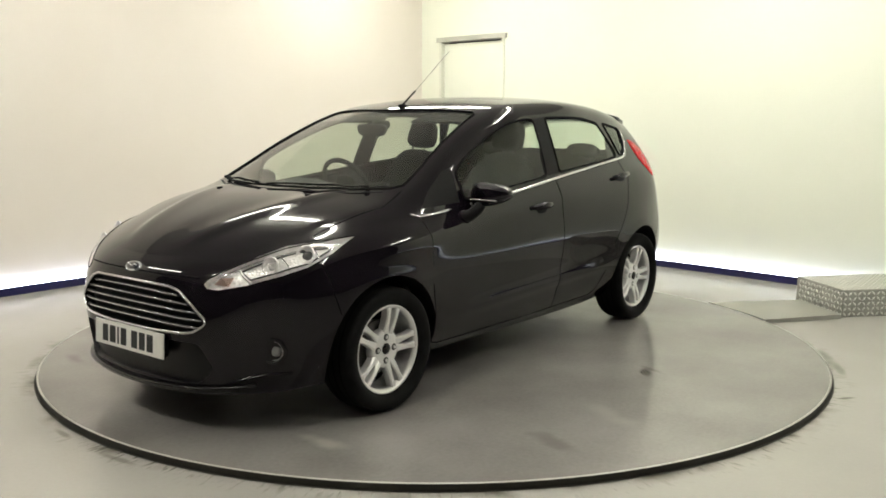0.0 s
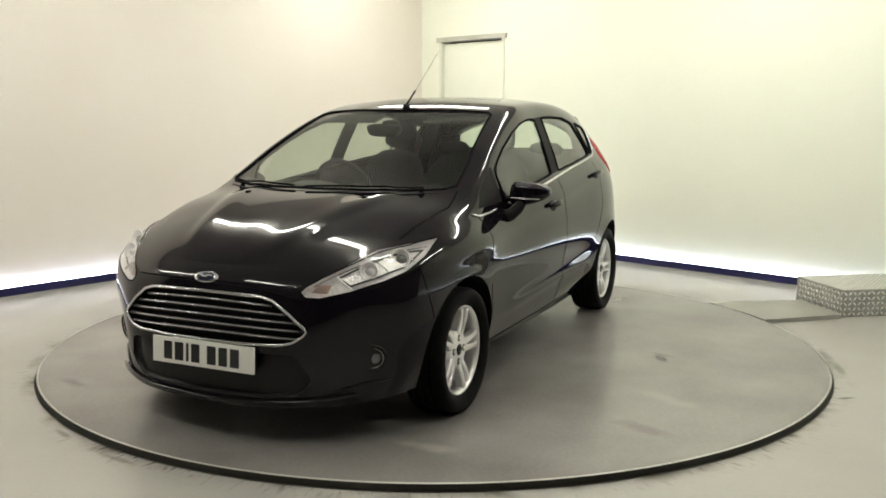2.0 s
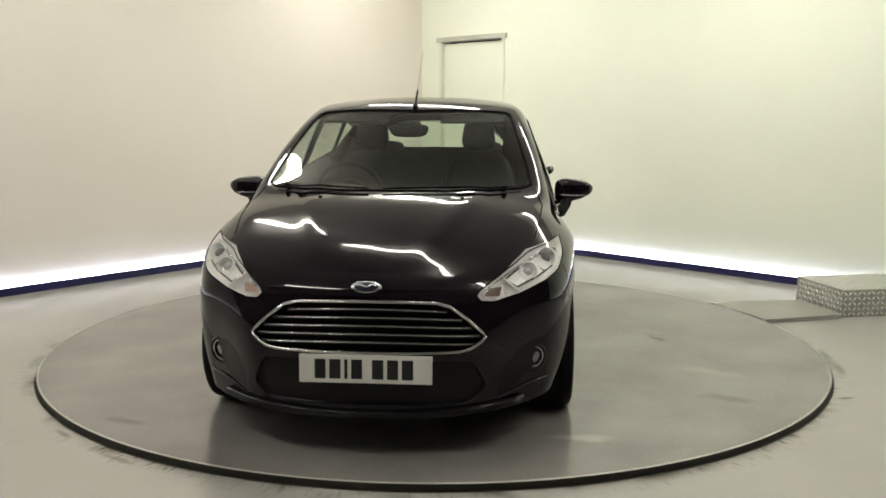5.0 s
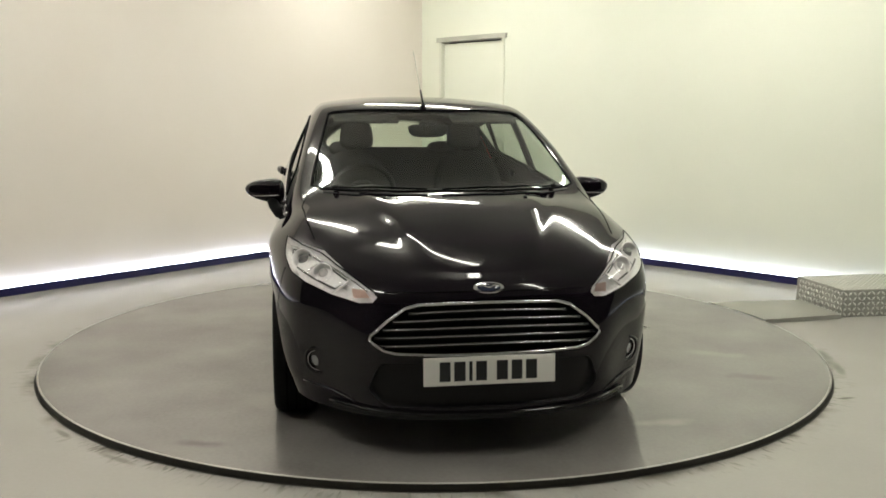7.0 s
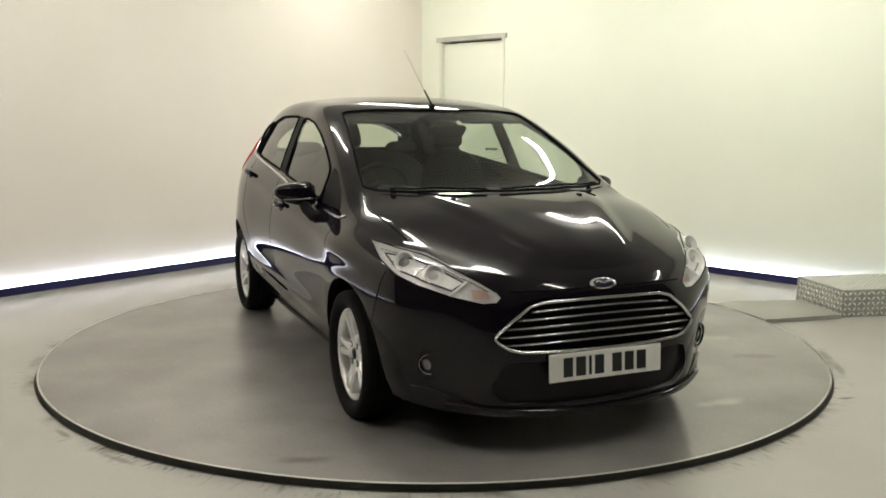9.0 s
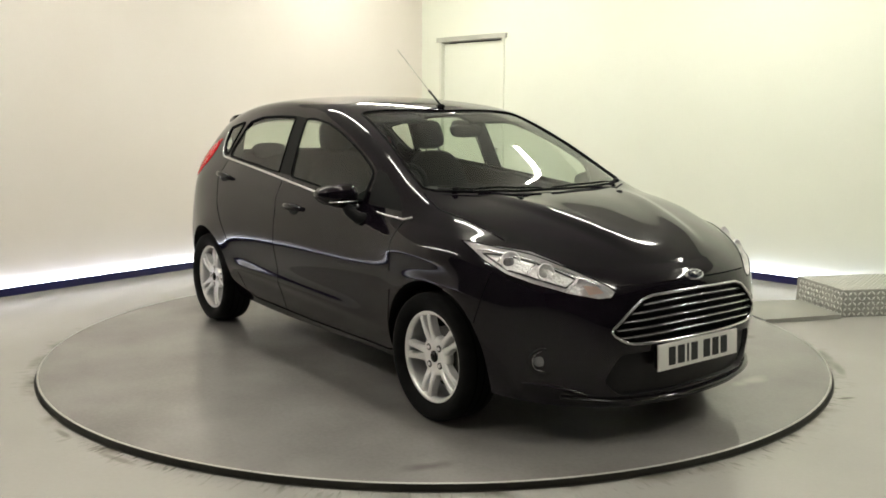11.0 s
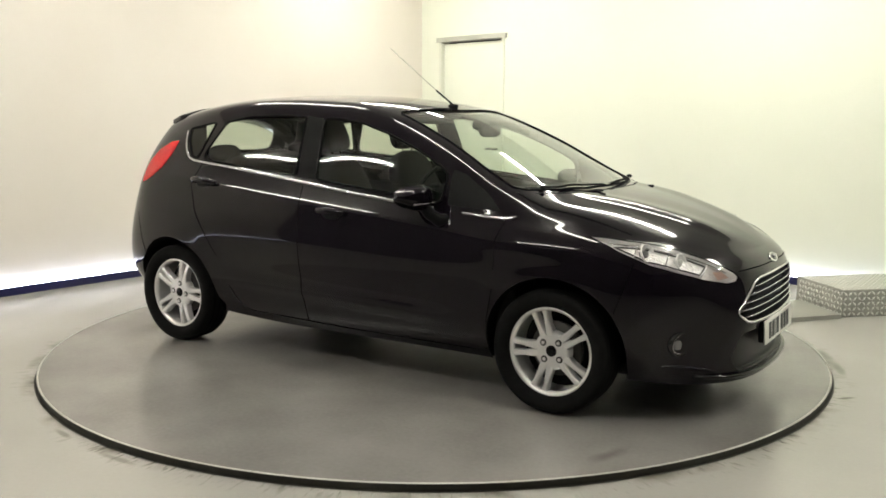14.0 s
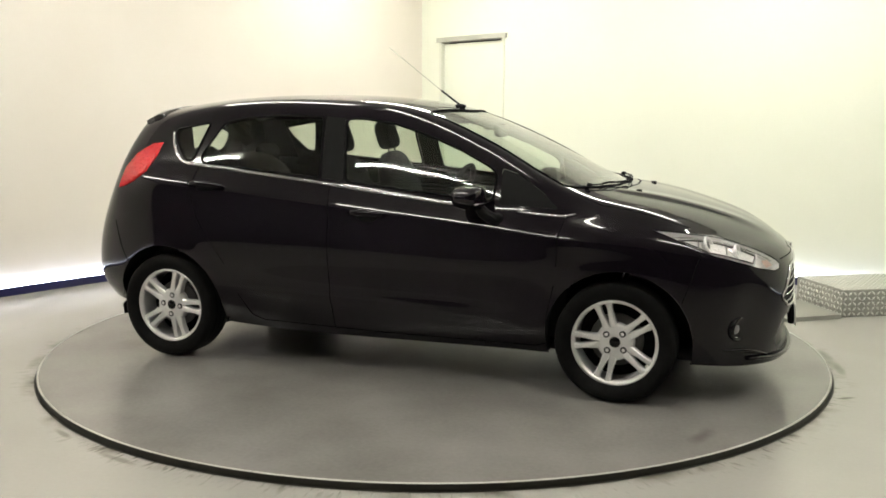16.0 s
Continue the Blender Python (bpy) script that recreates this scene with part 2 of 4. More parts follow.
def wall_piece(name, a, b, out, z0, z1, material, label):
    return slab(name, [a, b, b + out * T, a + out * T], z0, z1, material, label, "wall")


def build_room():
    grow = 0.3
    c = (CORNER + FAR) / 2
    outline = [p + (p - c).normalized() * grow for p in (CORNER, END_R, FAR, END_L)]
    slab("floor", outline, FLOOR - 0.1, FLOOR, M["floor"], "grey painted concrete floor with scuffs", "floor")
    slab("ceiling", outline, ROOM_H, ROOM_H + 0.1, M["ceiling"], "plain pale grey ceiling over the studio", "ceiling")
    outl = -OUT_L if OUT_L.dot(CORNER - c) < 0 else OUT_L
    outr = -OUT_R if OUT_R.dot(CORNER - c) < 0 else OUT_R
    wall_piece("wall_left", CORNER, END_L, outl, FLOOR, ROOM_H, M["wall_l"], "smooth cream plaster wall with light along its foot")
    # wall with a door opening
    d0, d1, dz = 0.30, 1.27, 2.185
    wall_piece("wall_right", CORNER - DIR_R * T, CORNER + DIR_R * d0, outr, FLOOR, ROOM_H, M["wall_r"], "smooth pale green-cream plaster wall")
    wall_piece("wall_right_over_door", CORNER + DIR_R * d0, CORNER + DIR_R * d1, outr, dz, ROOM_H, M["wall_r"], "smooth pale green-cream plaster above the door")
    wall_piece("wall_right_far", CORNER + DIR_R * d1, END_R, outr, FLOOR, ROOM_H, M["wall_r"], "smooth pale green-cream plaster wall")
    wall_piece("wall_back_a", END_L, FAR, -outr, FLOOR, ROOM_H, M["back_wall"], "plain dark wall behind the camera")
    wall_piece("wall_back_b", END_R, FAR, -outl, FLOOR, ROOM_H, M["back_wall"], "plain dark wall behind the camera")
    return outl, outr


OUTL, OUTR = build_room()


def led_skirting(name, a, b, out):
    """A dark tray along the wall's foot with a light strip behind its lip."""
    along = (b - a).normalized()
    L = (b - a).length
    rot = Matrix((along, -out, Vector((0, 0, 1)))).transposed()
    root = tagged(new(name), "dark navy skirting tray with a white light strip behind it", "skirting", kind="structure")
    mid = (a + b) / 2
    root.matrix_basis = Matrix.Translation((mid.x, mid.y, FLOOR)) @ rot.to_4x4()
    bm = bmesh.new()
    add_box(bm, (L, 0.012, 0.065), (0, 0.10, 0.0325), bevel=0.003, seg=1)
    part("tray_front", bm, M["navy"], root, smooth=False)
    part("tray_base", box_bm((L, 0.088, 0.008), (0, 0.048, 0.004)), M["navy"], root, smooth=False)
    part("light_strip", box_bm((L, 0.012, 0.012), (0, 0.04, 0.052)), M["led"], root, "glowing white light strip", smooth=False)
    return root


led_skirting("skirting_left", CORNER + DIR_L * 0.12, END_L, OUTL)
led_skirting("skirting_right", CORNER + DIR_R * 1.36, END_R, OUTR)


def turntable():
    root = tagged(new("turntable"), "large round grey turntable deck with a dark rim", "turntable")
    R = 2.2405
    bm = lathe_bm([(0.0, 0.0), (0.6, 0.0), (1.2, 0.0), (1.8, 0.0), (R - 0.012, 0.0), (R - 0.002, 0.0)], 160, "z")
    bmesh.ops.remove_doubles(bm, verts=bm.verts, dist=1e-5)
    bmesh.ops.recalc_face_normals(bm, faces=bm.faces)
    part("deck", bm, M["table"], root, "grey worn deck with oil marks", smooth=False)
    bm = lathe_bm([(R - 0.02, -0.002), (R + 0.001, -0.002), (R + 0.001, FLOOR + 0.001), (R + 0.014, FLOOR + 0.0012)], 160, "z")
    part("rim", bm, M["table_rim"], root, "dark rim", smooth=False)
    bm = lathe_bm([(R - 0.009, 0.0010), (R - 0.002, 0.0010), (R + 0.0012, -0.0012)], 160, "z")
    part("edge_trim", bm, M["edge"], root, "thin worn metal edge")
    return root


M["edge"] = mat("edge_steel", (0.42, 0.41, 0.37), 0.4, 0.3)
OIL, WORN = (0.07, 0.065, 0.055), (0.33, 0.32, 0.285)
spots(M["table"], [(-0.10, 1.35, 0.07, 0.026, 30, (0.05, 0.045, 0.04), 0.95), (-0.17, 1.34, 0.02, 0.09, -20, OIL, 0.5), (1.70, 0.775, 0.042, 0.12, 0, WORN, 0.9), (1.66, -1.24, 0.035, 0.11, -12, OIL, 0.5),
                    (1.10, 1.50, 0.05, 0.13, -20, (0.12, 0.115, 0.10), 0.55), (0.65, 1.55, 0.16, 0.05, 60, (0.30, 0.29, 0.262), 0.5), (1.45, 0.5, 0.12, 0.2, 0, (0.29, 0.28, 0.255), 0.35),
                    (1.2, -0.9, 0.25, 0.12, 35, (0.27, 0.26, 0.235), 0.35), (-1.6, -0.7, 0.2, 0.1, 70, (0.13, 0.125, 0.11), 0.35)])
table = turntable()


def batten(at, along, length):
    """A bare twin-tube fluorescent batten under the ceiling."""
    root = tagged(new("ceiling_light"), "long white twin-tube fluorescent batten under the ceiling", "light", group="ceiling lights")
    a = math.atan2(along[1], along[0])
    root.matrix_basis = pose(at[0], at[1], at[2], 0, 0, math.degrees(a))
    part("housing", box_bm((length + 0.08, 0.10, 0.05), (0, 0, 0.055), bevel=0.008), M["white_metal"], root)
    for y in (-0.026, 0.026):
        bm = lathe_bm([(0.0, -length / 2), (0.016, -length / 2), (0.016, length / 2), (0.0, length / 2)], 16)
        bmesh.ops.rotate(bm, matrix=Matrix.Rotation(math.pi / 2, 3, "Z"), verts=bm.verts)
        bmesh.ops.translate(bm, vec=(0, y, 0), verts=bm.verts)
        part("tube", bm, M["tube"], root, "glowing white tube")
    return root


# three rows along the pale wall's direction
TUBES = [(1.9, 1.2), (-0.15, 3.25), (-1.6, 0.9), (-0.1, -0.95), (1.95, -3.05), (4.0, -0.85), (-4.05, -1.15), (-1.95, -3.2)]
for x, y in TUBES:
    batten((x, y, 3.0), DIR_R, 1.8)


# ---------------------------------------------------------------- the car's skin
def spline(knots, values):
    """Natural cubic spline through values at knots."""
    k, v = np.array(knots, float), np.array(values, float)
    n = len(k)
    h = np.diff(k)
    A, r = np.zeros((n, n)), np.zeros(n)
    A[0, 0] = A[-1, -1] = 1
    for i in range(1, n - 1):
        A[i, i - 1], A[i, i], A[i, i + 1] = h[i - 1], 2 * (h[i - 1] + h[i]), h[i]
        r[i] = 6 * ((v[i + 1] - v[i]) / h[i] - (v[i] - v[i - 1]) / h[i - 1])
    m = np.linalg.solve(A, r)

    def f(s):
        i = int(np.clip(np.searchsorted(k, s) - 1, 0, n - 2))
        a, b, hh = k[i + 1] - s, s - k[i], h[i]
        return m[i] * a ** 3 / (6 * hh) + m[i + 1] * b ** 3 / (6 * hh) + (v[i] / hh - m[i] * hh / 6) * a + (v[i + 1] / hh - m[i + 1] * hh / 6) * b
    return f


def side(x):
    """Station along the flank at x."""
    return 5 - x / 0.4


def rail(front, flank, rear):
    """A line round half the car: three or more points from the nose's middle to the corner, then (x, y, z) along the flank, then the tail."""
    pts = [(i, *p) for i, p in enumerate(front)] + [(side(p[0]), *p) for p in flank] + [(13 + i, *p) for i, p in enumerate(rear)]
    # mirrored ends keep the nose and tail square to the middle
    pts = [(-pts[1][0], pts[1][1], -pts[1][2], pts[1][3])] + pts + [(30 - pts[-2][0], pts[-2][1], -pts[-2][2], pts[-2][3])]
    k = [p[0] for p in pts]
    fx, fy, fz = (spline(k, [p[j] for p in pts]) for j in (1, 2, 3))
    return lambda s: Vector((fx(s), fy(s), fz(s)))


RAILS = [
    rail([(.768, 0, .165), (.752, .25, .167), (.69, .46, .175), (.575, .62, .185), (.395, .74, .2)],
         [(0, .76, .2), (-.45, .755, .2), (-1.2, .755, .195), (-1.9, .755, .2), (-2.49, .745, .24), (-2.8, .72, .27)],
         [(-3.02, .61, .29), (-3.1, .38, .29), (-3.12, 0, .29)]),
    rail([(.775, 0, .30), (.762, .25, .30), (.70, .475, .30), (.54, .645, .30), (.38, .772, .30)],
         [(0, .815, .31), (-.45, .805, .31), (-1.2, .795, .30), (-1.9, .80, .31), (-2.49, .825, .36), (-2.8, .785, .37)],
         [(-3.06, .65, .38), (-3.14, .4, .38), (-3.16, 0, .38)]),
    rail([(.792, 0, .45), (.78, .25, .45), (.722, .475, .45), (.565, .65, .46), (.405, .785, .47)],
         [(0, .842, .5), (-.45, .828, .48), (-1.2, .825, .47), (-1.9, .835, .49), (-2.49, .855, .53), (-2.8, .81, .52)],
         [(-3.07, .67, .52), (-3.15, .4, .52), (-3.17, 0, .52)]),
    rail([(.785, 0, .60), (.772, .25, .60), (.71, .455, .61), (.585, .645, .625), (.41, .78, .645)],
         [(0, .846, .68), (-.45, .845, .665), (-1.2, .848, .65), (-1.9, .858, .68), (-2.49, .855, .72), (-2.8, .80, .72)],
         [(-3.04, .66, .72), (-3.12, .4, .72), (-3.14, 0, .72)]),
    rail([(.757, 0, .685), (.742, .235, .685), (.672, .43, .695), (.545, .62, .725), (.365, .752, .76)],
         [(0, .828, .79), (-.45, .822, .785), (-1.2, .824, .82), (-1.9, .82, .88), (-2.49, .80, .94), (-2.8, .755, .96)],
         [(-2.96, .62, .97), (-3.05, .4, .97), (-3.08, 0, .97)]),
    rail([(.70, 0, .735), (.682, .22, .737), (.61, .407, .749), (.467, .573, .781), (.29, .682, .82)],
         [(0, .762, .862), (-.3, .78, .876), (-.54, .785, .888), (-.84, .783, .91), (-1.15, .78, .943), (-1.47, .775, .978), (-1.8, .765, 1.012), (-2.14, .755, 1.045), (-2.45, .735, 1.07), (-2.8, .69, 1.085)],
         [(-2.93, .58, 1.08), (-3.03, .4, 1.06), (-3.06, 0, 1.05)]),
]
SHOULDER = rail([(.70, 0, .735), (.678, .20, .742), (.60, .375, .762), (.45, .522, .804), (.28, .612, .852)],
                [(0, .672, .922), (-.22, .688, .966), (-.33, .703, 1.012), (-.45, .693, 1.073), (-.59, .677, 1.153), (-.74, .659, 1.224), (-.89, .641, 1.289), (-1.05, .622, 1.345), (-1.2, .61, 1.387), (-1.45, .592, 1.408), (-1.87, .585, 1.42), (-2.22, .575, 1.402), (-2.5, .555, 1.366), (-2.76, .52, 1.315)],
                [(-2.865, .47, 1.255), (-2.955, .36, 1.15), (-3.06, 0, 1.05)])
MIDDLE = rail([(.70, 0, .735), (.665, 0, .765), (.57, 0, .82), (.42, 0, .878), (.26, 0, .925)],
              [(0, 0, .977), (-.14, 0, 1.003), (-.25, 0, 1.05), (-.42, 0, 1.132), (-.6, 0, 1.218), (-.8, 0, 1.306), (-1.0, 0, 1.382), (-1.2, 0, 1.425), (-1.45, 0, 1.453), (-1.8, 0, 1.464), (-2.2, 0, 1.455), (-2.6, 0, 1.42), (-2.8, 0, 1.392)],
              [(-2.93, 0, 1.335), (-2.995, 0, 1.175), (-3.06, 0, 1.05)])


CREASE = spline([-2.9, -2.64, -2.07, -1.58, -1.0, -0.5, -0.15, 0.2], [1.02, 1.0, 0.952, 0.9, 0.846, 0.798, 0.77, 0.745])


def skin_row(s):
    """Half a section of the skin at a station, from the sill to the middle of the top."""
    ctl = [r(s) for r in RAILS]
    d = [0.0]
    for a, b in zip(ctl, ctl[1:]):
        d.append(d[-1] + max((b - a).length, 1e-3))
    fs = [spline(d, [c[j] for c in ctl]) for j in range(3)]
    row = []
    for i in range(65):
        u = d[-1] * i / 64
        row.append(Vector((fs[0](u), fs[1](u), fs[2](u))))
    F, A, C = ctl[-1], SHOULDER(s), MIDDLE(s)
    n1, n2 = 14, 26
    top = []
    out = Vector((0, 1, 0.3)).normalized() * 0.008 * min(1, max(0, (s - 4) / 1.5))
    for i in range(1, n1 + 1):
        t = i / n1
        top.append(F.lerp(A, t) + out * (4 * t * (1 - t)))
    for i in range(1, n2 + 1):
        t = i / n2
        y = A.y * (1 - t)
        k = (1 - t) ** 2.5
        top.append(Vector((C.x + (A.x - C.x) * k, y, C.z + (A.z - C.z) * k)))
    full = row + top
    # round off the corners between belt, pillar line and roof
    for _ in range(5 + int(30 * min(1, max(0, (4.8 - s) / 1.8)))):
        sm = [p.copy() for p in full]
        for i in range(62, len(full) - 1):
            sm[i] = full[i] * 0.5 + (full[i - 1] + full[i + 1]) * 0.25
        full = sm
    # shoulder crease along the doors, and flared arches
    belt = full[64].z
    for i, p in enumerate(full[:70]):
        if i < 65 and -2.9 < p.x < 0.15 and p.y > 0.5:
            fade = min(1, (0.15 - p.x) / 0.3, (p.x + 2.9) / 0.4)
            off = p.z - CREASE(p.x)
            p.y += 0.013 * fade * (max(0.0, 1 - off / max(0.05, belt - CREASE(p.x))) if off > 0 else math.exp(-(off / 0.06) ** 2))
        for wx in (0, -2.489):
            gap = math.hypot(p.x - wx, p.z - 0.288) - 0.345
            if abs(gap) < 0.15 and p.y > 0.5:
                p.y += 0.006 * math.exp(-(gap / 0.04) ** 2)
    # low swage above the sill, rising towards the rear door
    for p in full[:50]:
        if -2.12 < p.x < -0.42 and p.y > 0.5:
            fade = min(1, (-0.42 - p.x) / 0.35, (p.x + 2.12) / 0.16)
            off = p.z - (0.365 - 0.055 * (p.x + 0.42) / 1.7)
            p.y += 0.012 * fade * math.exp(-(off / (0.05 if off > 0 else 0.03)) ** 2)
    # raised folds that run down the bonnet
    for p in full[65:]:
        if p.x > -0.16:
            fade = min(1, (p.x + 0.16) / 0.15) * min(1, max(0, (0.66 - p.x) / 0.15))
            off = abs(p.y) - (0.40 - 0.20 * max(0, p.x) / 0.65)
            p.z += 0.011 * fade * math.exp(-(off / (0.035 if off > 0 else 0.09)) ** 2)
    full[-1].y = 0
    return full


def skin_bm():
    st = list(np.concatenate([np.linspace(0, 5, 46), np.linspace(5, 13, 91)[1:], np.linspace(13, 15, 19)[1:]]))
    rows = [skin_row(s) for s in st]
    # even out ripples along the length
    for _ in range(6):
        rows = [rows[0]] + [[b * 0.5 + (a + c) * 0.25 for a, b, c in zip(p, q, r)] for p, q, r in zip(rows, rows[1:], rows[2:])] + [rows[-1]]
    bm = bmesh.new()
    for sign in (1, -1):
        vs = [[bm.verts.new((p.x, abs(p.y) * sign if i not in (0, len(rows) - 1) else 0, p.z)) for p in r] for i, r in enumerate(rows)]
        for a, b in zip(vs, vs[1:]):
            for j in range(len(a) - 1):
                q = (a[j], a[j + 1], b[j + 1], b[j])
                bm.faces.new(q if sign > 0 else q[::-1])
    bmesh.ops.remove_doubles(bm, verts=bm.verts, dist=0.0004)
    bad = [f for f in bm.faces if f.calc_area() < 1e-9]
    if bad:
        bmesh.ops.delete(bm, geom=bad, context="FACES")
    bmesh.ops.recalc_face_normals(bm, faces=bm.faces)
    return bm


from mathutils.bvhtree import BVHTree
from mathutils.interpolate import poly_3d_calc

car = tagged(new("car"), "glossy black five-door hatchback car with silver alloy wheels on the turntable", "car")
SHIFT = Vector((AXIS_X, AXIS_Y, 0))
SIDES = (1, -1)


def cpart(name, bm, material, parent=None, label="", smooth=True):
    """A part of the car, modelled from the front axle's middle."""
    ob = finish(name, bm, material, car if parent is None else parent, smooth, label)
    if parent is None:
        ob.location = SHIFT
    return ob


skin = skin_bm()
skin.verts.ensure_lookup_table()
skin.normal_update()
BASE_V = [v.co.copy() for v in skin.verts]
BASE_N = [v.normal.copy() for v in skin.verts]
BASE_F = [[v.index for v in f.verts] for f in skin.faces]
BVH = BVHTree.FromPolygons(BASE_V, BASE_F)


def skin_normal(co):
    p, _, i, _ = BVH.find_nearest(co)
    w = poly_3d_calc([BASE_V[k] for k in BASE_F[i]], p)
    n = Vector()
    for k, a in zip(BASE_F[i], w):
        n += BASE_N[k] * a
    return n.normalized()


def on_side(x, z, sg, off=0.0):
    p, _, _, _ = BVH.ray_cast(Vector((x, 1.5 * sg, z)), Vector((0, -sg, 0)))
    if p is None:
        p = BVH.find_nearest(Vector((x, 0.8 * sg, z)))[0]
    return p + skin_normal(p) * off


def on_front(y, z, off=0.0):
    p, _, _, _ = BVH.ray_cast(Vector((1.6, y, z)), Vector((-1, 0, 0)))
    if p is None:
        p = BVH.find_nearest(Vector((0.7, y, z)))[0]
    return p + skin_normal(p) * off


def on_top(x, y, off=0.0):
    p, _, _, _ = BVH.ray_cast(Vector((x, y, 2.5)), Vector((0, 0, -1)))
    return p + skin_normal(p) * off


def inside(pt, poly):
    x, y = pt
    c = False
    for (x0, y0), (x1, y1) in zip(poly, poly[1:] + poly[:1]):
        if (y0 > y) != (y1 > y) and x < (x1 - x0) * (y - y0) / (y1 - y0) + x0:
            c = not c
    return c


def soften(poly, r=0.02, n=3):
    """Rounds a plan outline's corners."""
    out = []
    m = len(poly)
    for i, p in enumerate(poly):
        p, a, b = Vector(p), Vector(poly[i - 1]), Vector(poly[(i + 1) % m])
        ra, rb = min(r, (a - p).length * 0.45), min(r, (b - p).length * 0.45)
        s, e = p + (a - p).normalized() * ra, p + (b - p).normalized() * rb
        for k in range(n + 1):
            t = k / n
            q = s * (1 - t) ** 2 + p * 2 * t * (1 - t) + e * t ** 2
            out.append((q.x, q.y))
    return out


def cut(bm, poly, e1, e2, pick):
    """Cuts an outline, seen along e1 x e2, into the skin; gives the faces inside it."""
    e1, e2 = Vector(e1), Vector(e2)
    flat = lambda co: (co.dot(e1), co.dot(e2))
    lo = [min(p[k] for p in poly) - 0.03 for k in (0, 1)]
    hi = [max(p[k] for p in poly) + 0.03 for k in (0, 1)]

    def boxed(f):
        c = f.calc_center_median()
        a = flat(c)
        return lo[0] < a[0] < hi[0] and lo[1] < a[1] < hi[1] and pick(c)
    local = {f for f in bm.faces if boxed(f)}
    for p, q in zip(poly, poly[1:] + poly[:1]):
        d = Vector((q[0] - p[0], q[1] - p[1]))
        if d.length < 1e-6:
            continue
        box = [(min(p[k], q[k]) - 1e-4, max(p[k], q[k]) + 1e-4) for k in (0, 1)]
        hitf = []
        for f in local:
            fl = [flat(v.co) for v in f.verts]
            if all(max(a[k] for a in fl) >= box[k][0] and min(a[k] for a in fl) <= box[k][1] for k in (0, 1)):
                hitf.append(f)
        geom = set(hitf)
        for f in hitf:
            geom.update(f.edges)
            geom.update(f.verts)
        r = bmesh.ops.bisect_plane(bm, geom=list(geom), dist=1e-6, plane_co=e1 * p[0] + e2 * p[1], plane_no=(e1 * -d.y + e2 * d.x).normalized())
        local |= {g for g in r["geom"] if isinstance(g, bmesh.types.BMFace)}
        local = {f for f in local if f.is_valid}
    return [f for f in local if inside(flat(f.calc_center_median()), poly)]


def lift(bm, faces, push=0.0, walls=0.0):
    """Takes faces out of the skin as a mesh of their own, moved along the skin's normal; walls: depth of an edge that joins it to the skin."""
    nb = bmesh.new()
    made = {}
    for f in faces:
        vs = []
        for v in f.verts:
            if v not in made:
                made[v] = nb.verts.new(v.co + skin_normal(v.co) * push)
            vs.append(made[v])
        try:
            nb.faces.new(vs)
        except ValueError:
            pass
    if walls:
        back = {made[v]: v.co.copy() for v in made}
        rim = [e for e in nb.edges if len(e.link_faces) == 1]
        top = {}
        for e in rim:
            for v in e.verts:
                if v not in top:
                    top[v] = nb.verts.new(back[v] + skin_normal(back[v]) * (push + walls))
        for e in rim:
            a, b = e.verts
            try:
                nb.faces.new((a, b, top[b], top[a]))
            except ValueError:
                pass
    bmesh.ops.remove_doubles(nb, verts=nb.verts, dist=1e-5)
    bmesh.ops.recalc_face_normals(nb, faces=nb.faces)
    return nb


def drop(bm, faces):
    bmesh.ops.delete(bm, geom=faces, context="FACES")


def dense(pts, step=0.03, closed=False):
    out = []
    n = len(pts)
    for i in range(n if closed else n - 1):
        a, b = Vector(pts[i]), Vector(pts[(i + 1) % n])
        k = max(1, int((b - a).length / step))
        out += [tuple(a.lerp(b, j / k)) for j in range(k)]
    if not closed:
        out.append(tuple(pts[-1]))
    return out


X, Y, Z = (1, 0, 0), (0, 1, 0), (0, 0, 1)

# outlines: flank ones in (x, z), screen in (x, y), nose in (y, z)
FRONT_WINDOW = soften([(-0.625, 0.928), (-1.42, 1.006), (-1.462, 1.325), (-1.37, 1.326), (-1.19, 1.302), (-1.0, 1.246), (-0.81, 1.172), (-0.66, 1.098), (-0.612, 1.06)], 0.03)
REAR_WINDOW = soften([(-1.565, 1.020), (-2.30, 1.086), (-2.31, 1.12), (-2.205, 1.30), (-2.03, 1.332), (-1.80, 1.338), (-1.60, 1.335)], 0.025)
QUARTER_WINDOW = soften([(-2.36, 1.094), (-2.415, 1.10), (-2.50, 1.20), (-2.525, 1.262), (-2.30, 1.30)], 0.02)
SAIL = soften([(-0.588, 0.918), (-0.30, 0.905), (-0.38, 0.98), (-0.52, 1.068), (-0.592, 1.088)], 0.012)
PILLAR = [(-1.43, 1.008), (-1.555, 1.019), (-1.588, 1.338), (-1.474, 1.328)]
SCREEN = [(-0.075, 0.0), (-0.095, 0.25), (-0.15, 0.44), (-0.245, 0.61), (-0.30, 0.652), (-0.46, 0.632), (-0.65, 0.597), (-0.85, 0.565), (-1.02, 0.54), (-1.045, 0.51), (-1.015, 0.33), (-0.985, 0.15), (-0.975, 0.0)]
SCREEN = SCREEN + [(x, -y) for x, y in SCREEN[-2:0:-1]]
GRILLE = [(0.0, 0.634), (0.16, 0.632), (0.27, 0.628), (0.325, 0.613), (0.395, 0.562), (0.452, 0.507), (0.46, 0.492), (0.45, 0.477), (0.405, 0.449), (0.36, 0.439), (0.20, 0.434), (0.0, 0.433)]
GRILLE = GRILLE + [(-y, z) for y, z in GRILLE[-2:0:-1]]
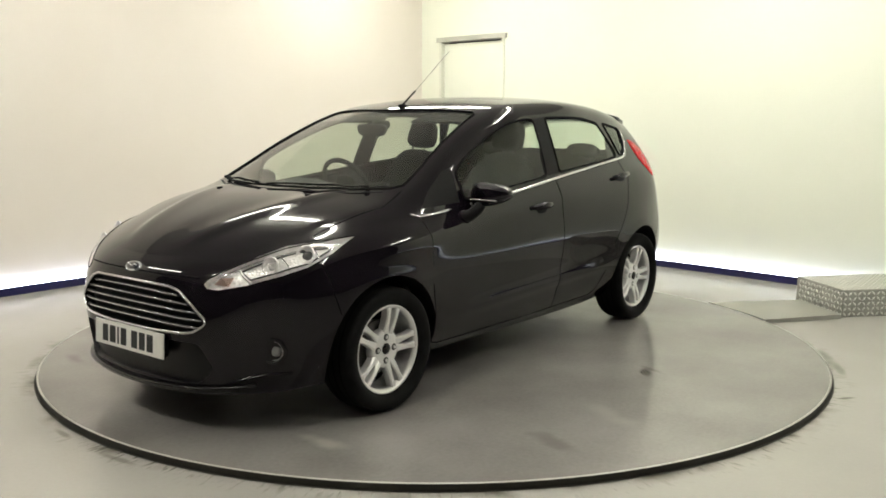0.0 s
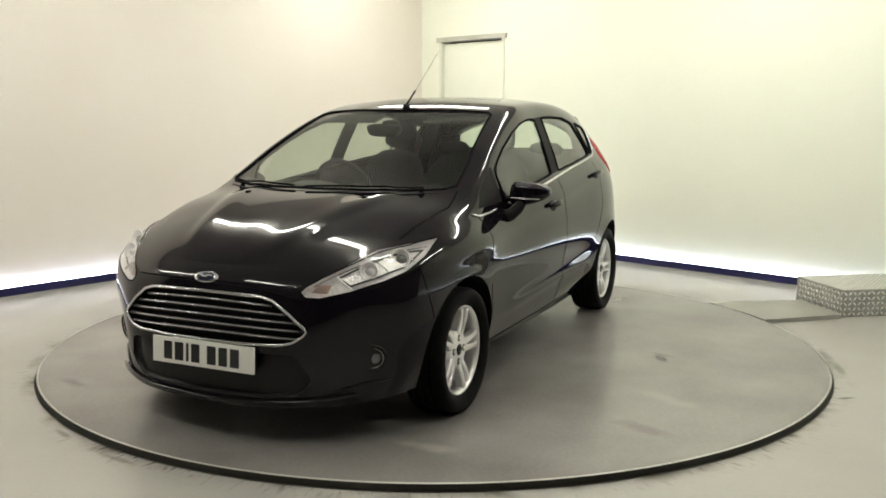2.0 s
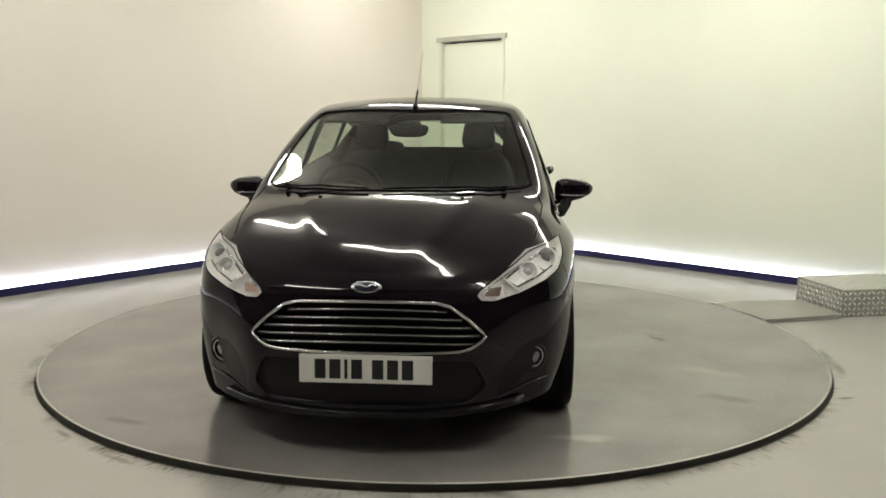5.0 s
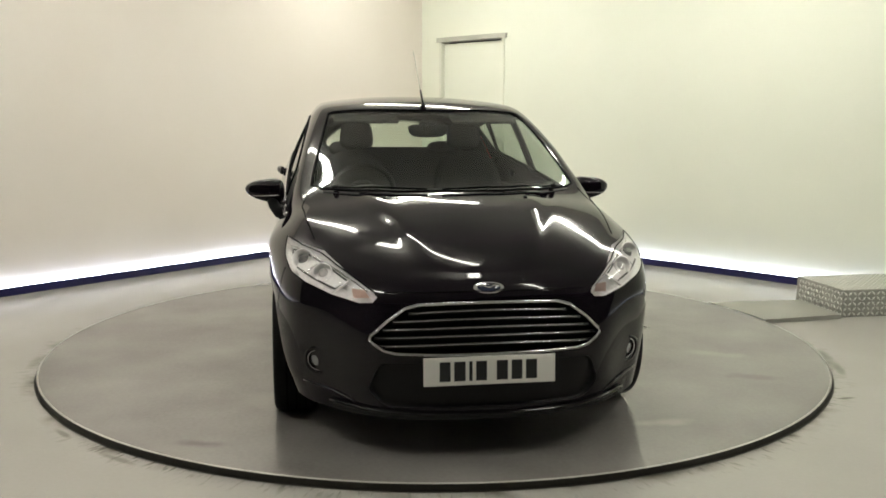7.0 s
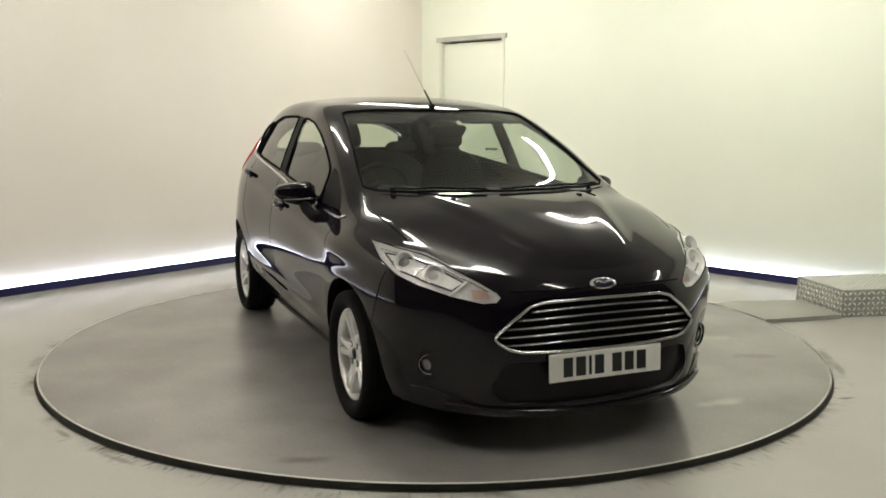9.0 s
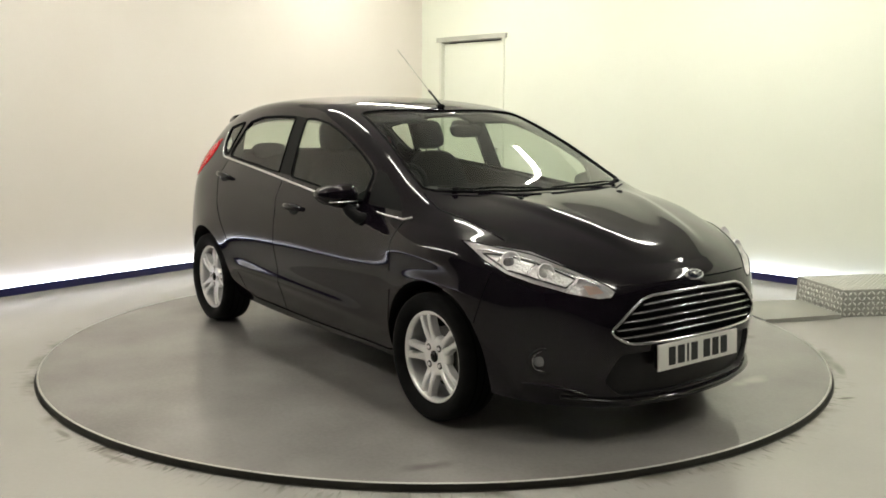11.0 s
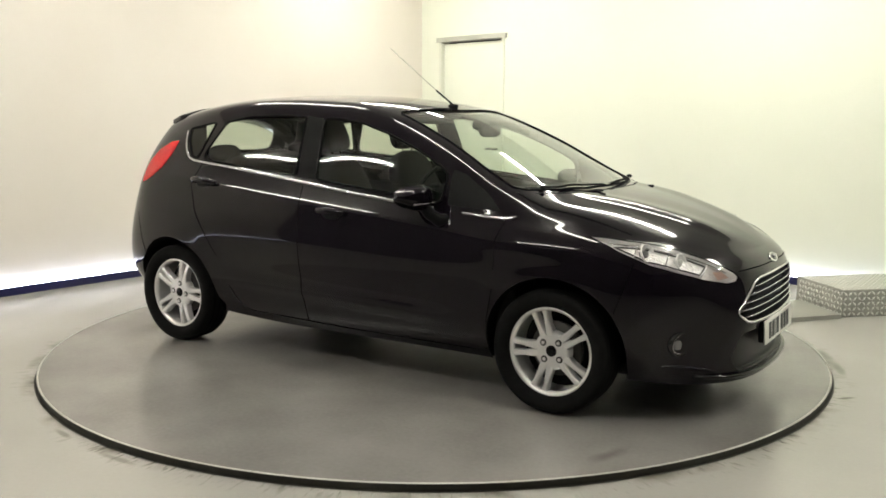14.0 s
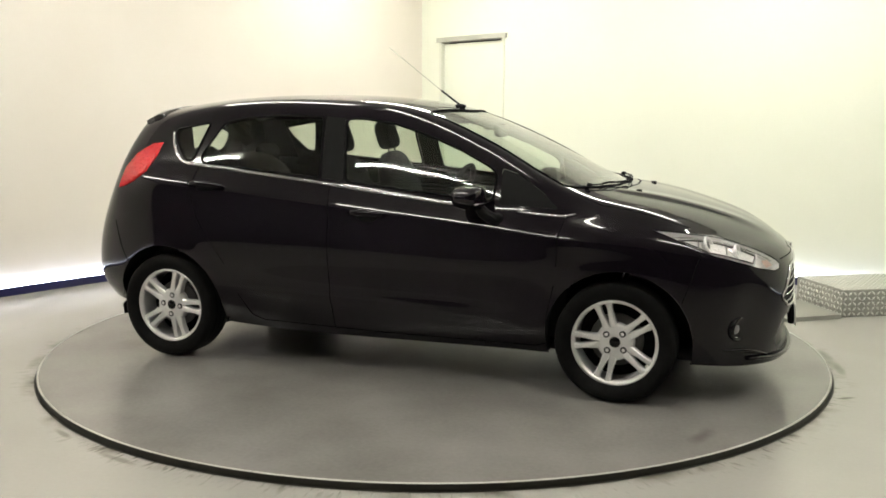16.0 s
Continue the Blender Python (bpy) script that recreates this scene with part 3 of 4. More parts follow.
INTAKE = soften([(-0.47, 0.285), (-0.40, 0.218), (0.40, 0.218), (0.47, 0.285), (0.42, 0.40), (-0.42, 0.40)], 0.03)
HEADLIGHT = [(0.148, 0.768, 0.825), (0.31, 0.708, 0.811), (0.43, 0.630, 0.795), (0.535, 0.572, 0.757), (0.62, 0.505, 0.712), (0.685, 0.437, 0.667), (0.704, 0.425, 0.648), (0.706, 0.445, 0.628),
             (0.683, 0.495, 0.624), (0.61, 0.595, 0.646), (0.515, 0.695, 0.682), (0.42, 0.750, 0.712), (0.30, 0.778, 0.762), (0.225, 0.775, 0.796)]
TAIL = [(-2.60, 0.665, 1.188), (-2.67, 0.655, 1.182), (-2.765, 0.67, 1.13), (-2.825, 0.70, 1.05), (-2.85, 0.75, 0.935), (-2.80, 0.765, 0.945), (-2.73, 0.765, 0.975), (-2.66, 0.745, 1.03), (-2.615, 0.70, 1.12)]


def front_glass_and_lights():
    # windows of both flanks
    for sg in SIDES:
        pick = lambda c, sg=sg: c.y * sg > 0.3 and c.z > 0.85
        for name, poly, m, push in (("side_window", FRONT_WINDOW, M["glass"], -0.004), ("side_window", REAR_WINDOW, M["glass"], -0.004),
                                    ("quarter_window", QUARTER_WINDOW, M["glass"], -0.003), ("sail_panel", SAIL, M["plastic"], -0.002), ("pillar_cover", PILLAR, M["plastic"], 0.0012)):
            fs = cut(skin, poly, X, Z, pick)
            lab = {"side_window": "dark tinted side glass", "quarter_window": "small fixed tinted glass"}.get(name, "")
            ob = cpart(name, lift(skin, fs, push), m, label=lab)
            drop(skin, fs)
            if "window" in name:
                ring = [on_side(x, z, sg, 0.001) for x, z in dense(poly, 0.03, True)]
                ob2 = finish("window_seal", tube_bm(ring, 0.006, 6, closed=True), M["gap"], ob)
    fs = cut(skin, SCREEN, X, Y, lambda c: c.z > 0.9 and c.x > -1.2)
    scr = cpart("windscreen", lift(skin, fs, -0.004), M["screen"], label="clear green-tinted windscreen")
    drop(skin, fs)
    finish("screen_seal", tube_bm([on_top(x, y, 0.0) for x, y in dense(SCREEN, 0.04, True)], 0.006, 6, closed=True), M["gap"], scr)
    back = soften([(-0.50, 1.10), (0.50, 1.10), (0.43, 1.30), (-0.43, 1.30)], 0.06)
    fs = cut(skin, back, Y, Z, lambda c: c.x < -2.7 and c.z > 1.05)
    cpart("rear_window", lift(skin, fs, -0.004), M["glass"])
    drop(skin, fs)
    # wheel arches
    for wx in (0, -2.489):
        ring = [(wx + 0.345 * math.cos(2 * math.pi * k / 40), 0.288 + 0.345 * math.sin(2 * math.pi * k / 40)) for k in range(40)]
        for sg in SIDES:
            drop(skin, cut(skin, ring, X, Z, lambda c, sg=sg: c.y * sg > 0.3))
            bm = bmesh.new()
            prev = None
            for k in range(-4, 45):
                a = math.pi * k / 40
                x, z = wx + 0.347 * math.cos(a), 0.288 + 0.347 * math.sin(a)
                if z < 0.2:
                    continue
                o = BVH.ray_cast(Vector((x, 1.5 * sg, z)), Vector((0, -sg, 0)))[0]
                y = abs(o.y) + 0.001 if o else 0.78
                cur = [bm.verts.new((x, y * sg, z)), bm.verts.new((x, (y - 0.03) * sg, z)), bm.verts.new((wx + (x - wx) * 1.06, 0.45 * sg, z + 0.02))]
                if prev:
                    bm.faces.new((prev[0], cur[0], cur[1], prev[1]))
                    bm.faces.new((prev[1], cur[1], cur[2], prev[2]))
                prev = cur
            cpart("arch_liner", bm, M["plastic"])
    # headlights
    for sg in SIDES:
        e1 = Vector((-0.62, 0.785 * sg, 0))
        poly = [(Vector((x, y * sg, z)).dot(e1), z) for x, y, z in HEADLIGHT]
        fs = cut(skin, poly, e1, Z, lambda c, sg=sg: c.y * sg > 0.2 and c.x > 0.05 and 0.55 < c.z < 0.9)
        lens = cpart("headlight", lift(skin, fs, 0.0), M["lens"], label="clear swept-back headlight")
        finish("reflector_housing", lift(skin, fs, -0.036, 0.034), M["silver"], lens, label="silver housing")
        drop(skin, fs)
        edge = [BVH.find_nearest(Vector((x, y * sg, z)))[0] for x, y, z in dense(HEADLIGHT, 0.03, True)]
        finish("lens_edge", tube_bm(edge, 0.0026, 6, closed=True), M["gap"], lens)
        # dark bezel in the lamp's outer half
        bez = [(0.26, 0.748, 0.785), (0.42, 0.655, 0.778), (0.53, 0.59, 0.742), (0.60, 0.535, 0.70), (0.59, 0.585, 0.668), (0.51, 0.672, 0.702), (0.40, 0.738, 0.732)]
        ring = [BVH.find_nearest(Vector((x, y * sg, z)))[0] for x, y, z in dense(bez, 0.02, True)]
        mid = sum(ring, Vector()) / len(ring)
        mid = BVH.find_nearest(mid)[0]
        bm = bmesh.new()
        rows = [[bm.verts.new(mid.lerp(p, k / 5) - skin_normal(mid.lerp(p, k / 5)) * 0.024) for p in ring] for k in range(1, 6)]
        cv = bm.verts.new(mid - skin_normal(mid) * 0.024)
        n_ = len(ring)
        for i in range(n_):
            j = (i + 1) % n_
            bm.faces.new((cv, rows[0][i], rows[0][j]))
            for p, q in zip(rows, rows[1:]):
                bm.faces.new((p[i], q[i], q[j], p[j]))
        bmesh.ops.recalc_face_normals(bm, faces=bm.faces)
        finish("lamp_bezel", bm, M["bezel"], lens, label="smoked grey bezel")
        finish("bezel_rim", tube_bm([p - skin_normal(p) * 0.021 for p in ring], 0.0042, 6, closed=True), M["smoke"], lens, label="smoked rim round the bezel")
        for (x, y, z), r, m in (((0.405, 0.705, 0.757), 0.040, M["dark_lens"]), ((0.525, 0.625, 0.715), 0.036, M["lamp_glass"])):
            p = BVH.find_nearest(Vector((x, y * sg, z)))[0]
            n = (skin_normal(p) + Vector((1.2, 0, -0.1))).normalized()
            turn = n.to_track_quat("Y", "Z").to_matrix().to_4x4()
            bowl = lathe_bm([(r * 0.6, -0.026), (r * 0.75, -0.02), (r * 0.92, -0.006), (r, 0.003), (r * 1.1, 0.002), (r * 1.12, -0.006)], 28)
            bowl.transform(Matrix.Translation(p - n * 0.016) @ turn)
            finish("reflector", bowl, M["silver"], lens, label="bright reflector bowl")
            ball = lathe_bm([(0.0, 0.010), (r * 0.3, 0.007), (r * 0.52, -0.004), (r * 0.6, -0.018)], 24)
            ball.transform(Matrix.Translation(p - n * 0.026) @ turn)
            finish("projector", ball, m, lens, label="glass projector lens")
        a = [Vector((x, y * sg, z)) for x, y, z in ((0.655, 0.475, 0.675), (0.682, 0.458, 0.648), (0.650, 0.515, 0.640), (0.622, 0.52, 0.672))]
        bm = bmesh.new()
        bm.faces.new([bm.verts.new(BVH.find_nearest(p)[0] - skin_normal(p) * 0.018) for p in a])
        bmesh.ops.solidify(bm, geom=bm.faces[:], thickness=0.008)
        finish("indicator", bm, M["amber"], lens, label="pale amber indicator")
        # curved ribs across the lamp's inner chambers
        for top, low in (((0.47, 0.625, 0.772), (0.47, 0.690, 0.715)), ((0.345, 0.700, 0.790), (0.35, 0.752, 0.745))):
            rib = [BVH.find_nearest(Vector((top[0] + (low[0] - top[0]) * k / 6, (top[1] + (low[1] - top[1]) * k / 6) * sg, top[2] + (low[2] - top[2]) * k / 6)))[0] for k in range(7)]
            finish("lamp_rib", tube_bm([p - skin_normal(p) * 0.018 for p in rib], 0.0035, 6), M["chrome"], lens)
        brow = [BVH.find_nearest(Vector((x, y * sg, z)))[0] for x, y, z in dense([(0.235, 0.757, 0.80), (0.37, 0.690, 0.797), (0.49, 0.617, 0.768), (0.60, 0.53, 0.715), (0.67, 0.462, 0.67)], 0.03)]
        finish("lamp_brow", tube_bm([p - skin_normal(p) * 0.014 for p in brow], 0.004, 6), M["chrome"], lens, label="thin bright strip along the lamp's top")
        # cross bar between the lamp's two chambers
        bar = [BVH.find_nearest(Vector((x, y * sg, z)))[0] for x, y, z in ((0.60, 0.52, 0.715), (0.605, 0.555, 0.685), (0.60, 0.60, 0.655))]
        finish("lamp_blade", tube_bm([p - skin_normal(p) * 0.015 for p in bar], 0.005, 6), M["silver"], lens)
    # tail lights
    for sg in SIDES:
        poly = [(x, z) for x, y, z in TAIL]
        fs = cut(skin, poly, X, Z, lambda c, sg=sg: c.y * sg > 0.3 and c.x < -2.4)
        tl = cpart("tail_light", lift(skin, fs, 0.004, -0.006), M["red"], label="bright red tail light")
        finish("lamp_backing", lift(skin, fs, -0.024, 0.0225), M["plastic"], tl)
        drop(skin, fs)
    # grille mouth and lower intake
    fs = cut(skin, GRILLE, Y, Z, lambda c: c.x > 0.5)
    cpart("grille_backing", lift(skin, fs, -0.04, 0.039), M["plastic"])
    drop(skin, fs)
    fs = cut(skin, INTAKE, Y, Z, lambda c: c.x > 0.5)
    cpart("lower_intake", lift(skin, fs, -0.022, 0.021), M["intake"], label="black lower intake")
    drop(skin, fs)


M["gap"] = mat("gap_black", (0.002, 0.002, 0.002), 0.9, 0.0, Specular_IOR_Level=0.1)
M["intake"] = mat("intake_black", (0.0055, 0.005, 0.0055), 0.35, 0.0, Specular_IOR_Level=0.22)
M["gloss_black"] = mat("gloss_black", (0.007, 0.0065, 0.007), 0.08, 0.0, IOR=1.38)
M["silver"] = faceted(mat("lamp_silver", (0.95, 0.93, 0.925), 0.2, 0.15), 60.0)
M["bezel"] = faceted(mat("lamp_bezel", (0.93, 0.91, 0.90), 0.18, 0.2), 90.0)
M["dark_lens"] = mat("dark_lens", (0.22, 0.215, 0.215), 0.05, 0.3, Coat_Weight=1.0)
M["smoke"] = mat("smoked_plastic", (0.10, 0.098, 0.10), 0.2, 0.2, Coat_Weight=0.6)
M["lamp_glass"] = mat("lamp_glass", (0.72, 0.71, 0.70), 0.05, 0.2, Coat_Weight=1.0)
front_glass_and_lights()


def finish_skin():
    bad = [f for f in skin.faces if f.calc_area() < 1e-10]
    if bad:
        bmesh.ops.delete(skin, geom=bad, context="FACES")
    normals = [skin_normal(v.co) for v in skin.verts]
    ob = cpart("body", skin, M["paint"], label="glossy black painted body shell")
    ob.data.normals_split_custom_set_from_vertices(normals)
    return ob


BODY = finish_skin()


def ribbon(name, pts, width, material, parent=None, off=0.0012, label=""):
    """A narrow flat strip that lies on the skin along points."""
    bm = bmesh.new()
    prev = None
    for i, p in enumerate(pts):
        a, b = pts[max(0, i - 1)], pts[min(len(pts) - 1, i + 1)]
        n = skin_normal(p)
        s = (b - a).cross(n).normalized() * width / 2
        cur = [bm.verts.new(p + n * off + s), bm.verts.new(p + n * off - s)]
        if prev:
            bm.faces.new((prev[0], prev[1], cur[1], cur[0]))
        prev = cur
    return cpart(name, bm, material, parent, label)


def trims():
    for sg in SIDES:
        # bright strip under the windows, turned up behind the last pane
        line = [(-0.66, 0.9), (-0.83, 0.914), (-1.13, 0.945), (-1.45, 0.983), (-1.78, 1.019), (-2.13, 1.054), (-2.38, 1.077), (-2.43, 1.09), (-2.475, 1.125), (-2.515, 1.18), (-2.545, 1.245)]
        cpart("window_strip", tube_bm([on_side(x, z, sg, 0.002) for x, z in dense(line, 0.025)], lambda t: 0.0095 if t < 0.9 else 0.0075, 8), M["satin"], label="satin silver strip under the side windows")
        line = [(-0.50, 0.888), (-0.40, 0.879), (-0.27, 0.872), (-0.215, 0.885)]
        cpart("sail_strip", tube_bm([on_side(x, z, sg, 0.001) for x, z in dense(line, 0.02)], 0.006, 8), M["satin"])
        # shut lines
        for line in ([(-0.262, 0.87), (-0.285, 0.78), (-0.29, 0.64)], [(-0.30, 0.55), (-0.335, 0.40), (-0.34, 0.255), (-0.40, 0.235), (-1.2, 0.232), (-1.9, 0.245)],
                     [(-1.50, 0.975), (-1.487, 0.80), (-1.485, 0.40), (-1.48, 0.24)], [(-2.31, 1.06), (-2.335, 0.94), (-2.27, 0.80), (-2.17, 0.66), (-2.10, 0.55)], [(-2.035, 0.39), (-1.97, 0.27), (-1.9, 0.245)],
                     [(0.29, 0.50), (0.325, 0.60), (0.36, 0.72)], [(-2.74, 0.51), (-2.80, 0.60), (-2.86, 0.75)]):
            ribbon("shut_line", [on_side(x, z, sg) for x, z in dense(line, 0.02)], 0.005, M["gap"])
        # door handles: pull bar over a dark recess
        for x0, x1, z0, z1 in ((-1.365, -1.175, 0.842, 0.834), (-2.335, -2.125, 0.958, 0.944)):
            xm, zm = (x0 + x1) / 2, (z0 + z1) / 2
            c = on_side(xm, zm, sg)
            bm = bmesh.new()
            bmesh.ops.create_uvsphere(bm, u_segments=20, v_segments=10, radius=1)
            bmesh.ops.scale(bm, vec=(0.06, 0.006, 0.034), verts=bm.verts)
            bmesh.ops.translate(bm, vec=c, verts=bm.verts)
            rec = cpart("door_handle", bm, M["plastic"], label="body-coloured door handle over a dark recess")
            pts = []
            for k in range(11):
                t = k / 10
                p = on_side(x0 + (x1 - x0) * t, z0 + (z1 - z0) * t + 0.012, sg)
                pts.append(p + skin_normal(p) * (0.008 + 0.026 * math.sin(math.pi * t) ** 0.6))
            finish("pull_bar", tube_bm(pts, lambda t: 0.010 + 0.004 * math.sin(math.pi * t), 10, 1.4), M["paint"], rec)
    # bonnet edge
    edge = [(-0.262, 0.672), (-0.1, 0.70), (0.11, 0.682), (0.30, 0.655)]
    for sg in SIDES:
        ribbon("bonnet_gap", [on_top(x, y * sg) for x, y in dense(edge, 0.025)], 0.006, M["gap"])
        ribbon("bonnet_gap", [on_front(y * sg, z) for y, z in dense([(0.40, 0.668), (0.30, 0.672), (0.15, 0.674), (0.0, 0.675)], 0.02)], 0.005, M["gap"])
        p = on_top(0.02, 0.33 * sg)
        bm = box_bm((0.03, 0.018, 0.012), p, bevel=0.004)
        cpart("washer_jet", bm, M["plastic"])


M["satin"] = mat("satin_silver", (0.55, 0.54, 0.55), 0.22, 1.0)
trims()


def nose():
    ring = dense(GRILLE, 0.025, True)
    frame_ = cpart("grille_frame", tube_bm([on_front(y, z, 0.001) for y, z in ring], 0.0068, 8, closed=True), M["grille_chrome"], label="chrome frame round the grille")
    for z, half in ((0.603, 0.315), (0.570, 0.375), (0.537, 0.415), (0.504, 0.445), (0.471, 0.43)):
        pts = [on_front(half * (k / 12 * 2 - 1), z - 0.01 * (k / 6 - 1) ** 2, -0.012) for k in range(13)]
        bm = tube_bm(pts, 0.011, 6, 0.55)
        finish("grille_bar", bm, M["plastic"], frame_)
        finish("bar_trim", tube_bm([p + Vector((0.009, 0, 0.003)) for p in pts], 0.0032, 6), M["satin"], frame_, label="thin silver edge")
    # badge
    c = on_front(0.0, 0.687)
    n = skin_normal(c)
    turn = n.to_track_quat("Y", "Z").to_matrix().to_4x4()
    for nm, r, h, m in (("badge", 1.0, 0.0, M["chrome"]), ("badge_field", 0.86, 0.003, M["badge"])):
        bm = lathe_bm([(0.0, 0.006), (0.8 * r, 0.0055), (r, 0.0)], 32)
        bmesh.ops.scale(bm, vec=(0.060, 1, 0.025), verts=bm.verts)
        bm.transform(Matrix.Translation(c + n * h) @ turn)
        if nm == "badge":
            b = cpart(nm, bm, m, label="chrome oval badge with a dark field")
        else:
            finish(nm, bm, m, b)
    bm = tube_bm([c + n * 0.0115 + Vector((0, 0.038 * (k / 8 * 2 - 1), 0.005 * math.sin(k * 1.2))) for k in range(9)], 0.003, 6)
    finish("badge_mark", bm, M["chrome"], b)
    # number plate: white, with plain bars in place of its characters
    rot = Matrix.Rotation(radians(-3), 3, "Y")
    pc = Vector((0.796, 0.0, 0.3705))
    plate = cpart("number_plate", box_bm((0.008, 0.52, 0.111), pc, rot, 0.003), M["plate"], label="white number plate with black bars", smooth=False)
    y0 = -0.2
    for i, w in enumerate((0.046, 0.048, 0.016, 0.046, 0.048, 0.046, 0.048)):
        finish("plate_bar", box_bm((0.002, w - 0.004, 0.076), pc + rot @ Vector((0.0045, y0 + w / 2, 0.0)), rot), M["ink"], plate, smooth=False)
        y0 += w + 0.011 + (0.024 if i == 3 else 0)
    part_ = box_bm((0.03, 0.50, 0.10), pc + Vector((-0.02, 0, 0)), rot, 0.01)
    finish("plate_holder", part_, M["plastic"], plate)
    # fog lamps
    for sg in SIDES:
        p = on_front(0.656 * sg, 0.366)
        n = (skin_normal(p) + Vector((0.5, 0, 0))).normalized()
        p -= n * 0.002
        turn = n.to_track_quat("Y", "Z").to_matrix().to_4x4()
        bm = lathe_bm([(0.060, -0.012), (0.058, 0.008), (0.050, 0.010), (0.046, 0.002), (0.044, -0.02), (0.0, -0.022)], 28)
        bm.transform(Matrix.Translation(p) @ turn)
        fog = cpart("fog_lamp", bm, M["gloss_black"], label="round fog lamp in a dark bezel")
        bm = lathe_bm([(0.0, 0.008), (0.02, 0.006), (0.036, -0.002), (0.037, -0.008)], 24)
        bm.transform(Matrix.Translation(p - n * 0.004) @ turn)
        finish("fog_lens", bm, M["fog"], fog, label="clear lens with a bright reflector")
        bm = lathe_bm([(0.040, 0.0), (0.0425, 0.003), (0.045, 0.0)], 24)
        bm.transform(Matrix.Translation(p + n * 0.001) @ turn)
        finish("fog_ring", bm, M["satin"], fog)
        # fold that sweeps from the chin up to the wing, under the lamp
        fold = dense([(0.50, 0.222), (0.57, 0.246), (0.64, 0.262), (0.71, 0.27)], 0.02)
        cpart("bumper_fold", tube_bm([on_front(y * sg, z, 0.001) for y, z in fold], lambda t: 0.004 + 0.006 * math.sin(math.pi * t), 8), M["paint"])
    # chin lip
    line = [(y, 0.188 + 0.03 * (abs(y) / 0.6) ** 2) for y in np.linspace(-0.60, 0.60, 41)]
    cpart("chin_lip", tube_bm([on_front(y, z, 0.006) for y, z in line], 0.017, 8, 0.6), M["gloss_black"], label="glossy lower lip")


M["grille_chrome"] = mat("worn_chrome", (0.52, 0.51, 0.51), 0.16, 1.0)
M["badge"] = mat("badge_dark", (0.02, 0.025, 0.05), 0.2, 0.0, Coat_Weight=1.0)
M["fog"] = mat("fog_glass", (0.27, 0.27, 0.275), 0.12, 0.6, Coat_Weight=0.8)
nose()


def wheels():
    """Twin-spoke alloy wheel with its tyre; the outer face looks along +y."""
    bm = lathe_bm([(0.189, -0.085), (0.192, 0.0), (0.186, 0.046), (0.187, 0.056), (0.191, 0.064), (0.199, 0.071), (0.2055, 0.072), (0.2075, 0.066), (0.205, 0.05)], 64)
    wheel = finish("wheel", bm, M["alloy"], car, label="silver twin-spoke alloy wheel")
    tyre = lathe_bm([(0.192, -0.088), (0.23, -0.1), (0.262, -0.1), (0.279, -0.09), (0.2865, -0.07), (0.288, -0.03), (0.288, 0.03), (0.2865, 0.07), (0.279, 0.09), (0.262, 0.098), (0.235, 0.094), (0.214, 0.08), (0.2045, 0.07)], 72)
    finish("tyre", tyre, M["rubber"], wheel, label="black rubber tyre")
    for k in range(3):
        y = (-0.04, 0.0, 0.04)[k]
        finish("tread_groove", lathe_bm([(0.2883, y - 0.004), (0.2884, y + 0.004)], 72), M["gap"], wheel)
    for k in range(5):
        a = 2 * math.pi * k / 5 + math.pi / 2
        for d in (-1, 1):
            bm = bmesh.new()
            secs = []
            for i in range(8):
                t = i / 7
                r = 0.060 + 0.138 * t
                off = d * (0.0145 + 0.0155 * t)
                half = 0.0098 + 0.012 * t ** 6 + 0.013 * (1 - t) ** 2.2
                top, bot = 0.052 + 0.010 * math.sin(math.pi * t * 0.8) + 0.006 * t, 0.018 + 0.012 * t
                ring = []
                for ty, tz in ((-half, bot), (-half, top - 0.006), (-half * 0.6, top), (half * 0.6, top), (half, top - 0.006), (half, bot)):
                    u, v = r, off + ty
                    ring.append(bm.verts.new((u * math.cos(a) - v * math.sin(a), tz, u * math.sin(a) + v * math.cos(a))))
                secs.append(ring)
            for p, q in zip(secs, secs[1:]):
                for i in range(6):
                    j = (i + 1) % 6
                    bm.faces.new((p[i], p[j], q[j], q[i]))
            bm.faces.new(secs[0])
            bm.faces.new(secs[-1][::-1])
            bmesh.ops.recalc_face_normals(bm, faces=bm.faces)
            finish("spoke", bm, M["alloy"], wheel, smooth=False)
    finish("hub_plate", lathe_bm([(0.0, 0.054), (0.06, 0.0545), (0.080, 0.053), (0.089, 0.047), (0.092, 0.03), (0.092, 0.015)], 40), M["alloy"], wheel)
    finish("centre_cap", lathe_bm([(0.0, 0.061), (0.02, 0.060), (0.026, 0.057), (0.027, 0.05)], 28), M["gloss_black"], wheel, label="black centre cap")
    for k in range(4):
        a = math.pi / 4 + k * math.pi / 2 + 0.25
        at = (0.054 * math.cos(a), 0, 0.054 * math.sin(a))
        bm = lathe_bm([(0.0068, 0.0545), (0.0075, 0.056), (0.0155, 0.0562), (0.0165, 0.053)], 18)
        bmesh.ops.translate(bm, vec=at, verts=bm.verts)
        finish("bolt_well", bm, M["dark_metal"], wheel)
        bm = lathe_bm([(0.0, 0.0605), (0.0072, 0.0605), (0.0088, 0.059), (0.0088, 0.054)], 6)
        bmesh.ops.translate(bm, vec=at, verts=bm.verts)
        finish("wheel_bolt", bm, M["alloy"], wheel, smooth=False)
    finish("brake_disc", lathe_bm([(0.04, 0.0), (0.125, 0.0), (0.127, -0.008), (0.127, -0.022), (0.04, -0.022)], 48), M["brake"], wheel, label="dull steel brake disc")
    finish("wheel_back", lathe_bm([(0.0, -0.05), (0.185, -0.05)], 32), M["gap"], wheel)
